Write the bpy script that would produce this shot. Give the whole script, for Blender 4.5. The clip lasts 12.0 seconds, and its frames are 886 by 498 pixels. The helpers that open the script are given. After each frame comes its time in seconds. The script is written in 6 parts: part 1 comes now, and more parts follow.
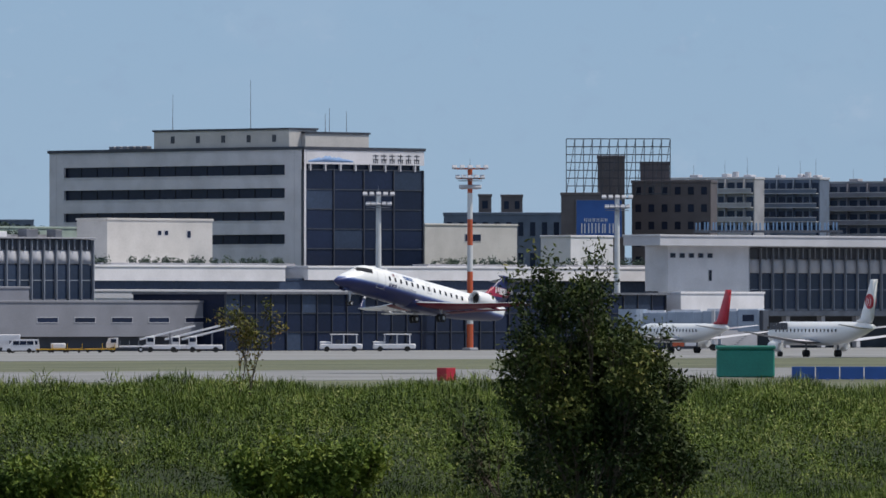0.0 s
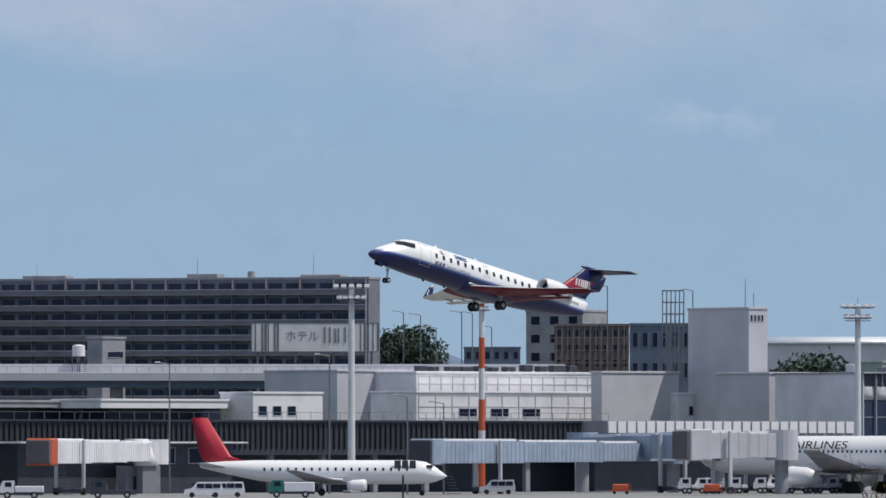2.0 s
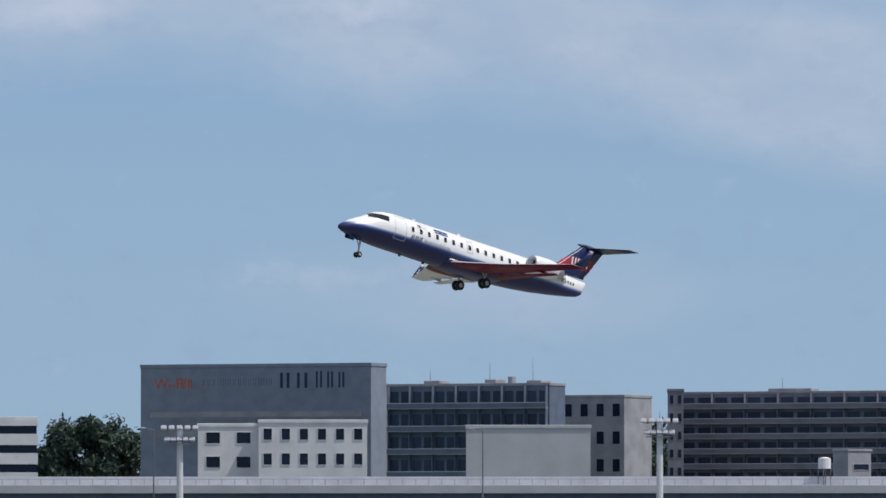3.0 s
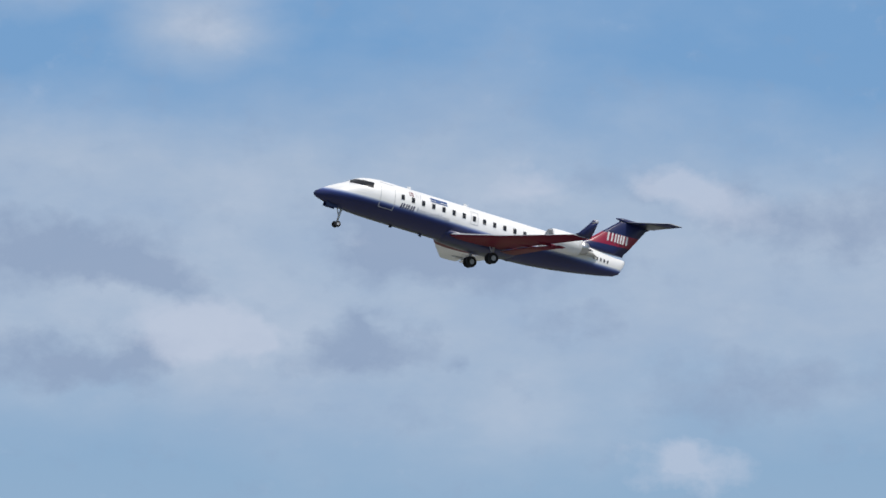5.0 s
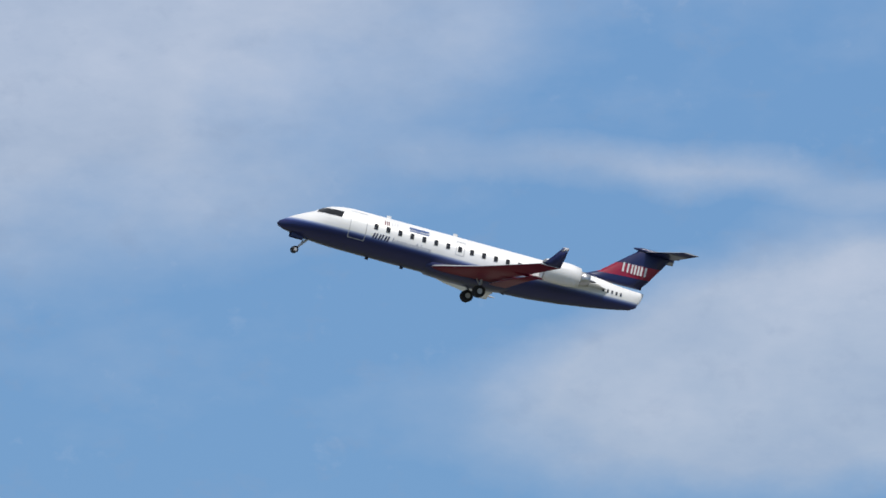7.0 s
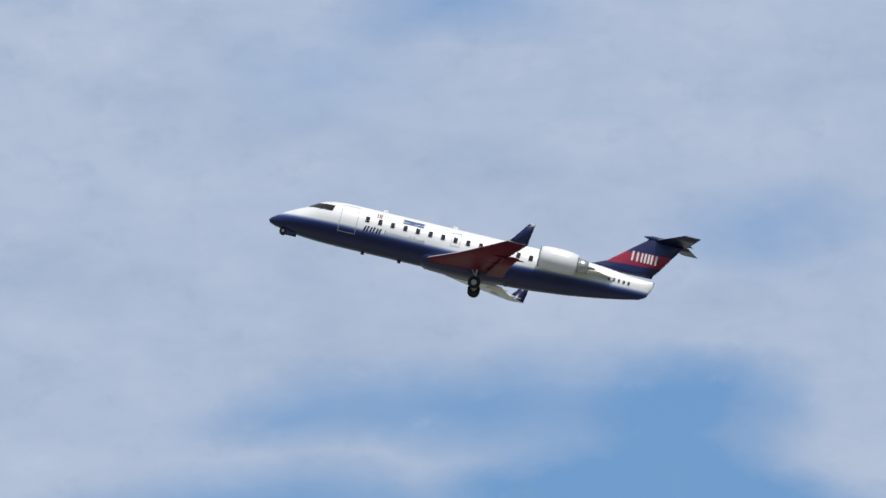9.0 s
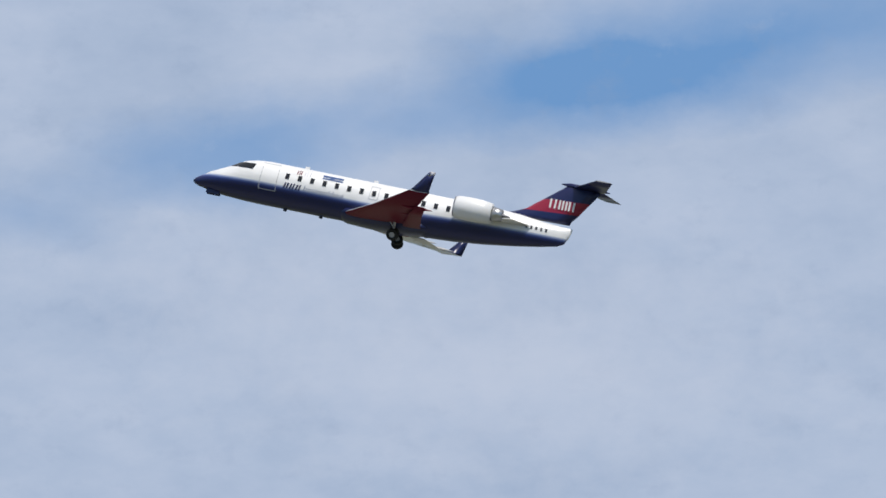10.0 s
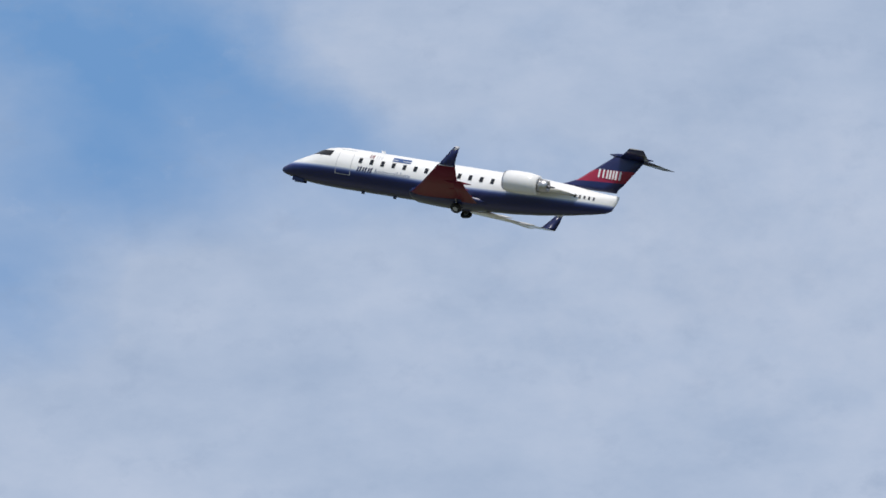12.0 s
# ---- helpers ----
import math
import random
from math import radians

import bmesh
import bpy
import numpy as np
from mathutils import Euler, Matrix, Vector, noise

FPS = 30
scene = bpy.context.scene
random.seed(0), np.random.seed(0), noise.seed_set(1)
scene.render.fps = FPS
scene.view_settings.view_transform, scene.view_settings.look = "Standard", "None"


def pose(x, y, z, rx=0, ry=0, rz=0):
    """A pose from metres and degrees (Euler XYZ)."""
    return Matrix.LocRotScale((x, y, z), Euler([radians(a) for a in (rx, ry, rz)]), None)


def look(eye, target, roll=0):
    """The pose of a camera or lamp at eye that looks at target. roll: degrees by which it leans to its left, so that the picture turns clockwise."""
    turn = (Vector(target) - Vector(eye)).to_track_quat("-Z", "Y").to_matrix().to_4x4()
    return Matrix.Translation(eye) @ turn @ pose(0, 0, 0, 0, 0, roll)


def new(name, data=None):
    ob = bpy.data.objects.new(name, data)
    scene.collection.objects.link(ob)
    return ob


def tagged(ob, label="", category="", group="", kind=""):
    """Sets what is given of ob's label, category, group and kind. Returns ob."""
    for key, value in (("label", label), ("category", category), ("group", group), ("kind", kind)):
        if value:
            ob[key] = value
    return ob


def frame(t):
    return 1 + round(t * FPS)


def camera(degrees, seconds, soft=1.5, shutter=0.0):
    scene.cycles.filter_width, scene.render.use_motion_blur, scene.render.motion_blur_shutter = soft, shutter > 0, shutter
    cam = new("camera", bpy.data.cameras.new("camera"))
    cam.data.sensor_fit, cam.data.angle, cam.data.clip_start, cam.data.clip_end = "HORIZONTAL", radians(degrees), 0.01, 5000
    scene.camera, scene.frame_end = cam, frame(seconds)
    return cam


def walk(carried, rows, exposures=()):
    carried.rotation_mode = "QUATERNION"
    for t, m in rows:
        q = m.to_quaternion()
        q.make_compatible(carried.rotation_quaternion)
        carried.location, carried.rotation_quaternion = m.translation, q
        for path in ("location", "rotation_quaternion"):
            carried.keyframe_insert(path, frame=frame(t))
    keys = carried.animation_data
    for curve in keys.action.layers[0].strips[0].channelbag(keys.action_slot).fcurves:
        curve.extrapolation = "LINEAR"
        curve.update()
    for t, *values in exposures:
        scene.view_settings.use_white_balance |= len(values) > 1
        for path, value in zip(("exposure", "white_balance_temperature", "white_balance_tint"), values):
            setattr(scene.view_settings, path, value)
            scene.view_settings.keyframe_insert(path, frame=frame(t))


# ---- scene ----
EYE = (0.0, 0.0, 5.46)


def aim(bearing, rise):
    """Camera pose at the tripod, bearing clockwise from north (y), rise above level, in degrees."""
    b, e = radians(bearing), radians(rise)
    way = Vector((math.sin(b) * math.cos(e), math.cos(b) * math.cos(e), math.sin(e)))
    return look(EYE, Vector(EYE) + 100 * way)


cam = camera(5.223, 12.0, soft=1.6)
walk(cam, [
    (0, aim(45.8726, 0.3867)),
    (0.5, aim(43.9393, 0.4967)),
    (1, aim(42.1293, 0.5600)),
    (1.5, aim(40.1594, 0.7567)),
    (2, aim(38.1361, 1.2033)),
    (2.5, aim(35.9294, 1.4700)),
    (3, aim(33.7395, 1.8666)),
    (3.2, aim(32.8095, 2.1133)),
    (4.8, aim(24.1019, 3.7836)),
    (5, aim(23.1400, 3.9820)),
    (5.5, aim(20.5630, 4.6281)),
    (6, aim(17.2881, 5.4302)),
    (6.5, aim(14.2442, 5.9752)),
    (6.7, aim(12.8029, 6.3149)),
    (8.3, aim(1.5586, 8.4463)),
    (8.5, aim(0.4351, 8.6827)),
    (9, aim(-3.3807, 9.2341)),
    (9.5, aim(-6.6586, 9.6250)),
    (10, aim(-9.8865, 9.9991)),
    (10.5, aim(-13.0311, 10.4110)),
    (11, aim(-16.6584, 10.8606)),
    (11.5, aim(-19.7423, 11.1657)),
    (12, aim(-23.2828, 11.1792)),
])

# ---- light ----
SUN_EL, SUN_AZ = radians(59), radians(140)
scene.view_settings.exposure = 0.0


def ramp(nt, fac, stops):
    r = nt.nodes.new("ShaderNodeValToRGB")
    while len(r.color_ramp.elements) < len(stops):
        r.color_ramp.elements.new(0.5)
    for el, (p, c) in zip(r.color_ramp.elements, stops):
        el.position = p
        el.color = (*c, 1) if len(c) == 3 else c
    nt.links.new(fac, r.inputs[0])
    return r.outputs[0]


# thin veils and the clear gaps in them, grey clouds and bright puffs: bearing, rise, half width, half height, slant, weight
VEILS = [
    (35.5, 3.05, 9, 0.75, -5.7, 1.3), (34.15, 1.67, 2.0, 0.38, 0, 0.85), (35.96, 2.5, 1.5, 0.4, -5, 0.4), (44, 2.6, 5, 0.6, -4, 0.4), (22.5, 3.85, 6.5, 1.3, 0, 1.6),
    (17.8, 3.85, 4.5, 0.95, 6, 1.3), (28.5, 3.6, 4, 1.3, 0, 0.9), (13.7, 6.46, 3.3, 0.95, 14, 1.6), (12.29, 6.05, 2.6, 0.75, 6, 1.2), (15.16, 6.7, 2.0, 0.9, 15, 0.6),
    (12.12, 7.24, 2.2, 0.22, -4, 0.8), (12.12, 4.78, 1.2, 0.35, -25, 0.55), (16.64, 4.51, 1.5, 0.3, 5, 0.4), (16.48, 7.14, 1.0, 0.3, 0, 0.4), (19.18, 5.36, 0.85, 0.28, 4, 0.6),
    (20.78, 5.55, 0.95, 0.28, 8, 0.7), (22.39, 5.71, 1.2, 0.24, 14, 0.75), (21.79, 5.26, 0.65, 0.3, 0, 0.5), (21.72, 5.25, 0.65, 0.3, 0, 0.5), (8, 7.6, 3.5, 1.3, 12, 1.0),
    (-10.5, 10.2, 26, 5.5, 0, 3.0)]
GAPS = [
    (-1.64, 7.37, 2.0, 0.85, -22, 1.5), (-0.23, 7.24, 1.3, 0.35, -20, 0.7), (-1.45, 9.4, 0.9, 0.3, 0, 0.35), (-1.78, 8.3, 0.85, 0.42, 5, 0.8), (-3.06, 8.37, 2.0, 0.4, 2, 0.75),
    (-4.34, 7.71, 2.2, 0.3, 0, 0.9), (-2.15, 7.77, 1.3, 0.35, 0, 0.8), (-3.33, 10.67, 1.0, 0.25, 0, 0.6), (-1.47, 9.3, 1.1, 0.35, 0, 0.25), (-4.25, 8.26, 1.4, 0.4, 0, 0.4),
    (-6.43, 10.86, 1.2, 0.25, -10, 0.35), (-4.1, 10.26, 0.8, 0.5, 0, 0.4), (-9.12, 11.09, 1.0, 0.25, 0, 0.5), (-8.13, 11.23, 2.4, 0.6, 9, 1.0), (-9.15, 10.9, 1.2, 0.35, 12, 0.5),
    (-11.02, 10.67, 1.8, 0.35, 8, 0.45), (-11.01, 10.51, 1.3, 0.35, 4, 0.45), (-12.47, 10.15, 0.9, 0.3, 0, 0.3), (-25.44, 12.28, 2.2, 1.0, -28, 1.0), (-24.25, 12.08, 1.5, 0.45, -30, 0.5),
    (-25.94, 10.98, 0.8, 0.9, 0, 0.7), (-25.27, 11.55, 1.0, 0.7, 0, 0.35), (-22.91, 11.55, 1.0, 0.5, 0, 0.3)]
GREYS = [
    (21.09, 3.95, 0.85, 0.27, -4, 1.0), (23.06, 3.95, 0.75, 0.3, 0, 1.0), (23.69, 3.85, 0.8, 0.25, 5, 0.9), (24.3, 4.32, 0.45, 0.15, -15, 0.5), (25.2, 4.12, 0.8, 0.24, -5, 1.0),
    (22.69, 3.45, 0.45, 0.15, -5, 0.8), (23.93, 3.54, 0.35, 0.12, 0, 0.8), (24.96, 3.15, 0.95, 0.25, 0, 0.9), (20.86, 3.32, 0.8, 0.2, 0, 0.8), (23.19, 3.27, 0.15, 0.08, 0, 0.7),
    (25.99, 4.14, 0.7, 0.25, 0, 0.9), (22.82, 4.09, 0.7, 0.28, 0, 0.6), (20.72, 3.95, 0.7, 0.28, 5, 1.0), (21.45, 3.8, 0.5, 0.16, -8, 0.9), (19.82, 3.63, 0.95, 0.28, 4, 1.0),
    (22.92, 3.97, 0.5, 0.35, 10, 0.9), (18.15, 3.77, 0.5, 0.3, -8, 0.8), (21.12, 3.33, 0.7, 0.2, 6, 0.8), (22.62, 3.37, 0.7, 0.18, -5, 0.8), (18.24, 4.76, 0.7, 0.12, 4, 0.5),
    (18.51, 4.68, 1.0, 0.14, 3, 0.4), (1.66, 9.73, 0.75, 0.42, 30, 1.7), (1.32, 9.4, 0.5, 0.3, 35, 1.1), (2.0, 9.93, 0.45, 0.25, 0, 0.9), (0.54, 9.43, 0.35, 0.2, 0, 0.6),
    (3.57, 9.5, 0.35, 0.4, 50, 1.1), (-15.08, 11.41, 0.95, 0.5, -4, 1.4), (-15.56, 11.15, 0.8, 0.4, 0, 0.9), (-14.4, 11.51, 0.5, 0.35, 25, 0.8), (-13.56, 11.71, 0.32, 0.42, 25, 1.0),
    (-15.38, 10.55, 0.3, 0.2, 0, 0.4), (-15.86, 11.77, 0.5, 0.34, 20, 1.3), (-17.05, 11.63, 0.5, 0.25, 0, 1.1), (-17.7, 11.53, 0.5, 0.27, 15, 1.1), (-16.41, 11.4, 0.8, 0.4, 0, 1.1),
    (-17.49, 11.0, 0.9, 0.35, 0, 0.9), (-15.69, 11.0, 0.8, 0.4, 0, 0.8), (-14.84, 11.47, 0.5, 0.3, -10, 0.9), (-14.92, 10.53, 0.3, 0.3, 0, 0.5), (-18.47, 10.22, 0.28, 0.09, 0, 1.1),
    (-19.03, 10.4, 0.14, 0.14, 0, 0.9), (-19.83, 10.13, 0.2, 0.11, 0, 0.9), (-19.22, 9.94, 0.24, 0.1, 0, 0.9), (-20.06, 10.02, 0.4, 0.32, 20, 1.1), (-19.45, 10.02, 0.2, 0.1, 10, 0.8),
    (-17.89, 10.78, 0.25, 0.2, 0, 0.6), (-20.56, 9.75, 0.2, 0.15, 0, 0.6)]
PUFFS = [
    (39.7, 1.95, 0.95, 0.14, 0, 0.45), (21.67, 3.52, 0.48, 0.26, -6, 1.3), (22.09, 3.45, 0.3, 0.14, 0, 0.6), (24.61, 2.69, 0.5, 0.19, 0, 1.2), (24.53, 2.79, 0.2, 0.16, 0, 0.6),
    (24.7, 4.29, 0.55, 0.2, -18, 1.1), (24.5, 4.37, 0.25, 0.16, 0, 0.6), (23.69, 4.35, 0.35, 0.15, 0, 1.0), (26.26, 3.15, 0.5, 0.15, 0, 0.9), (21.69, 3.5, 0.5, 0.25, 0, 0.3),
    (31.42, 3.29, 0.8, 0.2, 0, 0.9), (33.26, 3.31, 0.5, 0.12, 0, 0.8), (32.99, 1.7, 0.6, 0.15, 0, 0.35), (21.78, 3.47, 0.4, 0.22, 0, 0.5), (21.72, 5.27, 0.4, 0.18, 0, 0.2),
    (19.04, 5.36, 0.5, 0.16, 0, 0.2), (20.95, 5.55, 0.6, 0.14, 8, 0.2), (22.29, 5.68, 0.8, 0.12, 16, 0.2), (21.75, 5.26, 0.4, 0.16, 0, 0.15), (12.82, 6.64, 0.8, 0.22, 8, 0.5),
    (-5.69, 9.94, 1.4, 0.6, 0, 0.35), (-5.42, 10.59, 1.5, 0.35, 10, 0.4), (-9.49, 9.4, 2.8, 1.1, 0, 0.85), (-11.12, 9.81, 1.6, 0.6, 0, 0.4), (2.4, 9.03, 1.6, 0.5, 8, 0.35),
    (-21.36, 10.98, 2.4, 1.2, 0, 0.55), (19.11, 5.3, 0.6, 0.22, 0, 0.15), (17.61, 3.97, 0.3, 0.1, 0, 0.6)]


def make_world():
    w = bpy.data.worlds.new("sky")
    scene.world = w
    w.use_nodes = True
    nt = w.node_tree
    nt.nodes.clear()
    N, L = nt.nodes.new, nt.links.new
    sky = N("ShaderNodeTexSky")
    sky.sky_type, sky.sun_disc = "NISHITA", False
    sky.sun_elevation, sky.sun_rotation = SUN_EL, SUN_AZ
    sky.air_density, sky.dust_density, sky.ozone_density = 1.0, 0.3, 3.0
    co, sep = N("ShaderNodeTexCoord"), N("ShaderNodeSeparateXYZ")
    L(co.outputs["Generated"], sep.inputs[0])

    def calc(op, a, b=0.0, c=0.0):
        n = N("ShaderNodeMath")
        n.operation = op
        for i, v in enumerate((a, b, c)):
            if isinstance(v, (int, float)):
                n.inputs[i].default_value = v
            else:
                L(v, n.inputs[i])
        return n.outputs[0]

    def blend(a, b, fac):
        x = N("ShaderNodeMix")
        x.data_type = "RGBA"
        for v, k in ((a, "A"), (b, "B")):
            if isinstance(v, tuple):
                x.inputs[k].default_value = (*v, 1)
            else:
                L(v, x.inputs[k])
        if isinstance(fac, float):
            x.inputs["Factor"].default_value = fac
        else:
            L(fac, x.inputs["Factor"])
        return x.outputs["Result"]

    # haze: pale blue low down, deeper blue above, the clear sky model overhead
    haze = ramp(nt, calc("MULTIPLY", sep.outputs["Z"], 4.0), [(0.0, (3.05, 4.4, 6.0)), (0.16, (2.7, 4.15, 6.0)), (0.36, (1.7, 3.4, 6.0)), (0.75, (1.5, 3.1, 5.9))])
    hazy = ramp(nt, sep.outputs["Z"], [(0.2, (0.95,) * 3), (0.6, (0.3,) * 3)])
    col = blend(sky.outputs[0], haze, hazy)

    # unseen white cloud higher up, all round, added to whiten the blue fill light
    high = ramp(nt, sep.outputs["Z"], [(0.24, (0, 0, 0)), (0.5, (0.75,) * 3)])
    col = blend(col, (5.3, 5.45, 5.8), high)

    # bearing and rise in degrees, ragged by noise, for the cloud fields
    bear = calc("MULTIPLY", calc("ARCTAN2", sep.outputs["X"], sep.outputs["Y"]), 57.2958)
    rise = calc("MULTIPLY", calc("ARCSINE", sep.outputs["Z"]), 57.2958)
    pos = N("ShaderNodeCombineXYZ")
    L(bear, pos.inputs[0])
    L(rise, pos.inputs[1])

    def field(scale, stretch, detail, rough, seed, colour=False):
        m = N("ShaderNodeMapping")
        m.inputs["Scale"].default_value = (scale, scale * stretch, 1)
        m.inputs["Location"].default_value = (seed, seed * 0.7, seed)
        L(pos.outputs[0], m.inputs[0])
        n = N("ShaderNodeTexNoise")
        n.inputs["Scale"].default_value = 1.0
        n.inputs["Detail"].default_value = detail
        n.inputs["Roughness"].default_value = rough
        L(m.outputs[0], n.inputs["Vector"])
        return n.outputs["Color" if colour else "Fac"]

    def ragged(scale, amount, seed):
        v = N("ShaderNodeVectorMath")
        v.operation = "MULTIPLY_ADD"
        L(field(scale, 1.3, 6, 0.6, seed, True), v.inputs[0])
        v.inputs[1].default_value = (amount, amount * 0.7, 0)
        w2 = N("ShaderNodeVectorMath")
        w2.operation = "SUBTRACT"
        L(pos.outputs[0], w2.inputs[0])
        w2.inputs[1].default_value = (amount * 0.5, amount * 0.35, 0)
        L(w2.outputs[0], v.inputs[2])
        return v.outputs[0]

    def heap(vec, banks):
        """Sum of soft oval banks: bearing, rise, half width, half height, slant, weight."""
        total = None
        for b0, e0, hw, hh, slant, k in banks:
            m = N("ShaderNodeMapping")
            m.vector_type = "TEXTURE"
            m.inputs["Location"].default_value = (b0, e0, 0)
            m.inputs["Rotation"].default_value = (0, 0, radians(slant))
            m.inputs["Scale"].default_value = (hw, hh, 1)
            L(vec, m.inputs[0])
            g = N("ShaderNodeTexGradient")
            g.gradient_type = "SPHERICAL"
            L(m.outputs[0], g.inputs[0])
            total = calc("MULTIPLY_ADD", g.outputs["Fac"], k, total if total is not None else 0.0)
        return total

    veil = calc("MINIMUM", calc("ADD", heap(ragged(0.5, 0.9, 2.0), VEILS), calc("MULTIPLY_ADD", field(0.5, 1.9, 6, 0.55, 5.0), 1.1, -0.6)), 0.95)
    thin = calc("SUBTRACT", veil, calc("MULTIPLY_ADD", field(0.8, 1.6, 6, 0.6, 8.0), 0.5, calc("SUBTRACT", heap(ragged(0.7, 0.8, 6.0), GAPS), 0.25)))
    patchy = field(0.9, 1.8, 6, 0.6, 11.0)
    milk = blend(ramp(nt, patchy, [(0.3, (3.45, 4.5, 6.15)), (0.5, (3.95, 4.9, 6.35)), (0.7, (4.6, 5.4, 6.7))]), ramp(nt, patchy, [(0.3, (3.8, 4.65, 6.2)), (0.5, (4.4, 5.2, 6.7)), (0.7, (5.0, 5.7, 7.1))]), ramp(nt, sep.outputs["Z"], [(0.08, (0, 0, 0)), (0.14, (1, 1, 1))]))
    col = blend(col, milk, calc("MULTIPLY", ramp(nt, thin, [(0.0, (0, 0, 0)), (0.35, (0.35,) * 3), (0.9, (1, 1, 1))]), 0.92))
    dull = calc("ADD", heap(ragged(2.4, 0.75, 9.0), GREYS), calc("MULTIPLY_ADD", field(3.2, 1.3, 7, 0.62, 3.0), 1.7, -0.92))
    col = blend(col, (2.65, 3.5, 5.1), calc("MULTIPLY", ramp(nt, dull, [(0.02, (0, 0, 0)), (1.0, (0.85,) * 3)]), 0.9))
    lit = calc("ADD", heap(ragged(2.6, 0.5, 4.0), PUFFS), calc("MULTIPLY_ADD", field(3.2, 1.2, 7, 0.62, 7.0), 1.2, -0.66))
    col = blend(col, (5.3, 5.9, 7.2), calc("MULTIPLY", ramp(nt, lit, [(0.08, (0, 0, 0)), (0.8, (1, 1, 1))]), 0.6))
    bg = N("ShaderNodeBackground")
    bg.inputs["Strength"].default_value = 0.1
    L(col, bg.inputs[0])
    out = N("ShaderNodeOutputWorld")
    L(bg.outputs[0], out.inputs[0])


make_world()
sun = new("sun", bpy.data.lights.new("sun", "SUN"))
sun.data.energy, sun.data.angle, sun.data.color = 3.4, radians(0.53), (1.0, 0.95, 0.88)
sd = Vector((math.sin(SUN_AZ) * math.cos(SUN_EL), math.cos(SUN_AZ) * math.cos(SUN_EL), math.sin(SUN_EL)))
sun.matrix_basis = look(sd * 100, (0, 0, 0))


# ---- materials ----
def material(name, color, rough=0.6, metal=0.0, scale=1.0, vary=0.12, stain=0.15, bump=0.0, spec=0.5, piece=0.0):
    """Painted or mineral surface: grain at one scale, stains at a larger one, relief, and a shift from piece to piece."""
    m = bpy.data.materials.new(name)
    m.use_nodes = True
    nt = m.node_tree
    N, L = nt.nodes.new, nt.links.new
    b = nt.nodes["Principled BSDF"]
    co = N("ShaderNodeTexCoord")
    fine, broad = N("ShaderNodeTexNoise"), N("ShaderNodeTexNoise")
    fine.inputs["Scale"].default_value = 6.0 * scale
    broad.inputs["Scale"].default_value = 0.35 * scale
    for n in (fine, broad):
        n.inputs["Detail"].default_value = 5
        L(co.outputs["Object"], n.inputs["Vector"])
    dark = tuple(c * (1 - vary) for c in color)
    lite = tuple(min(1, c * (1 + vary)) for c in color)
    a = ramp(nt, fine.outputs["Fac"], [(0.3, dark), (0.7, lite)])
    st = ramp(nt, broad.outputs["Fac"], [(0.35, (1 - stain,) * 3), (0.6, (1, 1, 1))])
    mul = N("ShaderNodeMix")
    mul.data_type, mul.blend_type = "RGBA", "MULTIPLY"
    mul.inputs["Factor"].default_value = 1
    L(a, mul.inputs["A"])
    L(st, mul.inputs["B"])
    col = mul.outputs["Result"]
    if piece:
        oi = N("ShaderNodeObjectInfo")
        pv = ramp(nt, oi.outputs["Random"], [(0, (1 - piece,) * 3), (1, (1 + piece,) * 3)])
        m2 = N("ShaderNodeMix")
        m2.data_type, m2.blend_type = "RGBA", "MULTIPLY"
        m2.inputs["Factor"].default_value = 1
        L(col, m2.inputs["A"])
        L(pv, m2.inputs["B"])
        col = m2.outputs["Result"]
    L(col, b.inputs["Base Color"])
    b.inputs["Roughness"].default_value = rough
    b.inputs["Metallic"].default_value = metal
    b.inputs["Specular IOR Level"].default_value = spec
    if bump:
        bp = N("ShaderNodeBump")
        bp.inputs["Strength"].default_value = bump
        bp.inputs["Distance"].default_value = 0.05
        L(fine.outputs["Fac"], bp.inputs["Height"])
        L(bp.outputs[0], b.inputs["Normal"])
    return m


def leaf_material(name, stops, patch=0.9, single=0.45, gain=2.2):
    m = bpy.data.materials.new(name)
    m.use_nodes = True
    nt = m.node_tree
    b = nt.nodes["Principled BSDF"]
    g = nt.nodes.new("ShaderNodeNewGeometry")
    n = nt.nodes.new("ShaderNodeTexNoise")
    n.inputs["Scale"].default_value = patch
    n.inputs["Detail"].default_value = 4
    co = nt.nodes.new("ShaderNodeTexCoord")
    nt.links.new(co.outputs["Object"], n.inputs["Vector"])
    ad = nt.nodes.new("ShaderNodeMath")
    ad.operation = "MULTIPLY_ADD"
    ad.inputs[1].default_value = single
    nt.links.new(g.outputs["Random Per Island"], ad.inputs[0])
    sc = nt.nodes.new("ShaderNodeMath")
    sc.operation = "MULTIPLY_ADD"
    sc.inputs[1].default_value = gain
    sc.inputs[2].default_value = 0.3 - gain / 2
    nt.links.new(n.outputs["Fac"], sc.inputs[0])
    nt.links.new(sc.outputs[0], ad.inputs[2])
    nt.links.new(ramp(nt, ad.outputs[0], stops), b.inputs["Base Color"])
    b.inputs["Roughness"].default_value = 0.55
    b.inputs["Specular IOR Level"].default_value = 0.12
    b.inputs["Transmission Weight"].default_value = 0.0
    b.inputs["Subsurface Weight"].default_value = 0.0
    return m


def glass_material(name, color, rough=0.22):
    """Dark tinted glazing with a dim interior."""
    return material(name, color, rough, 0.0, 0.4, 0.15, 0.15, 0.0, 0.28, 0.25)


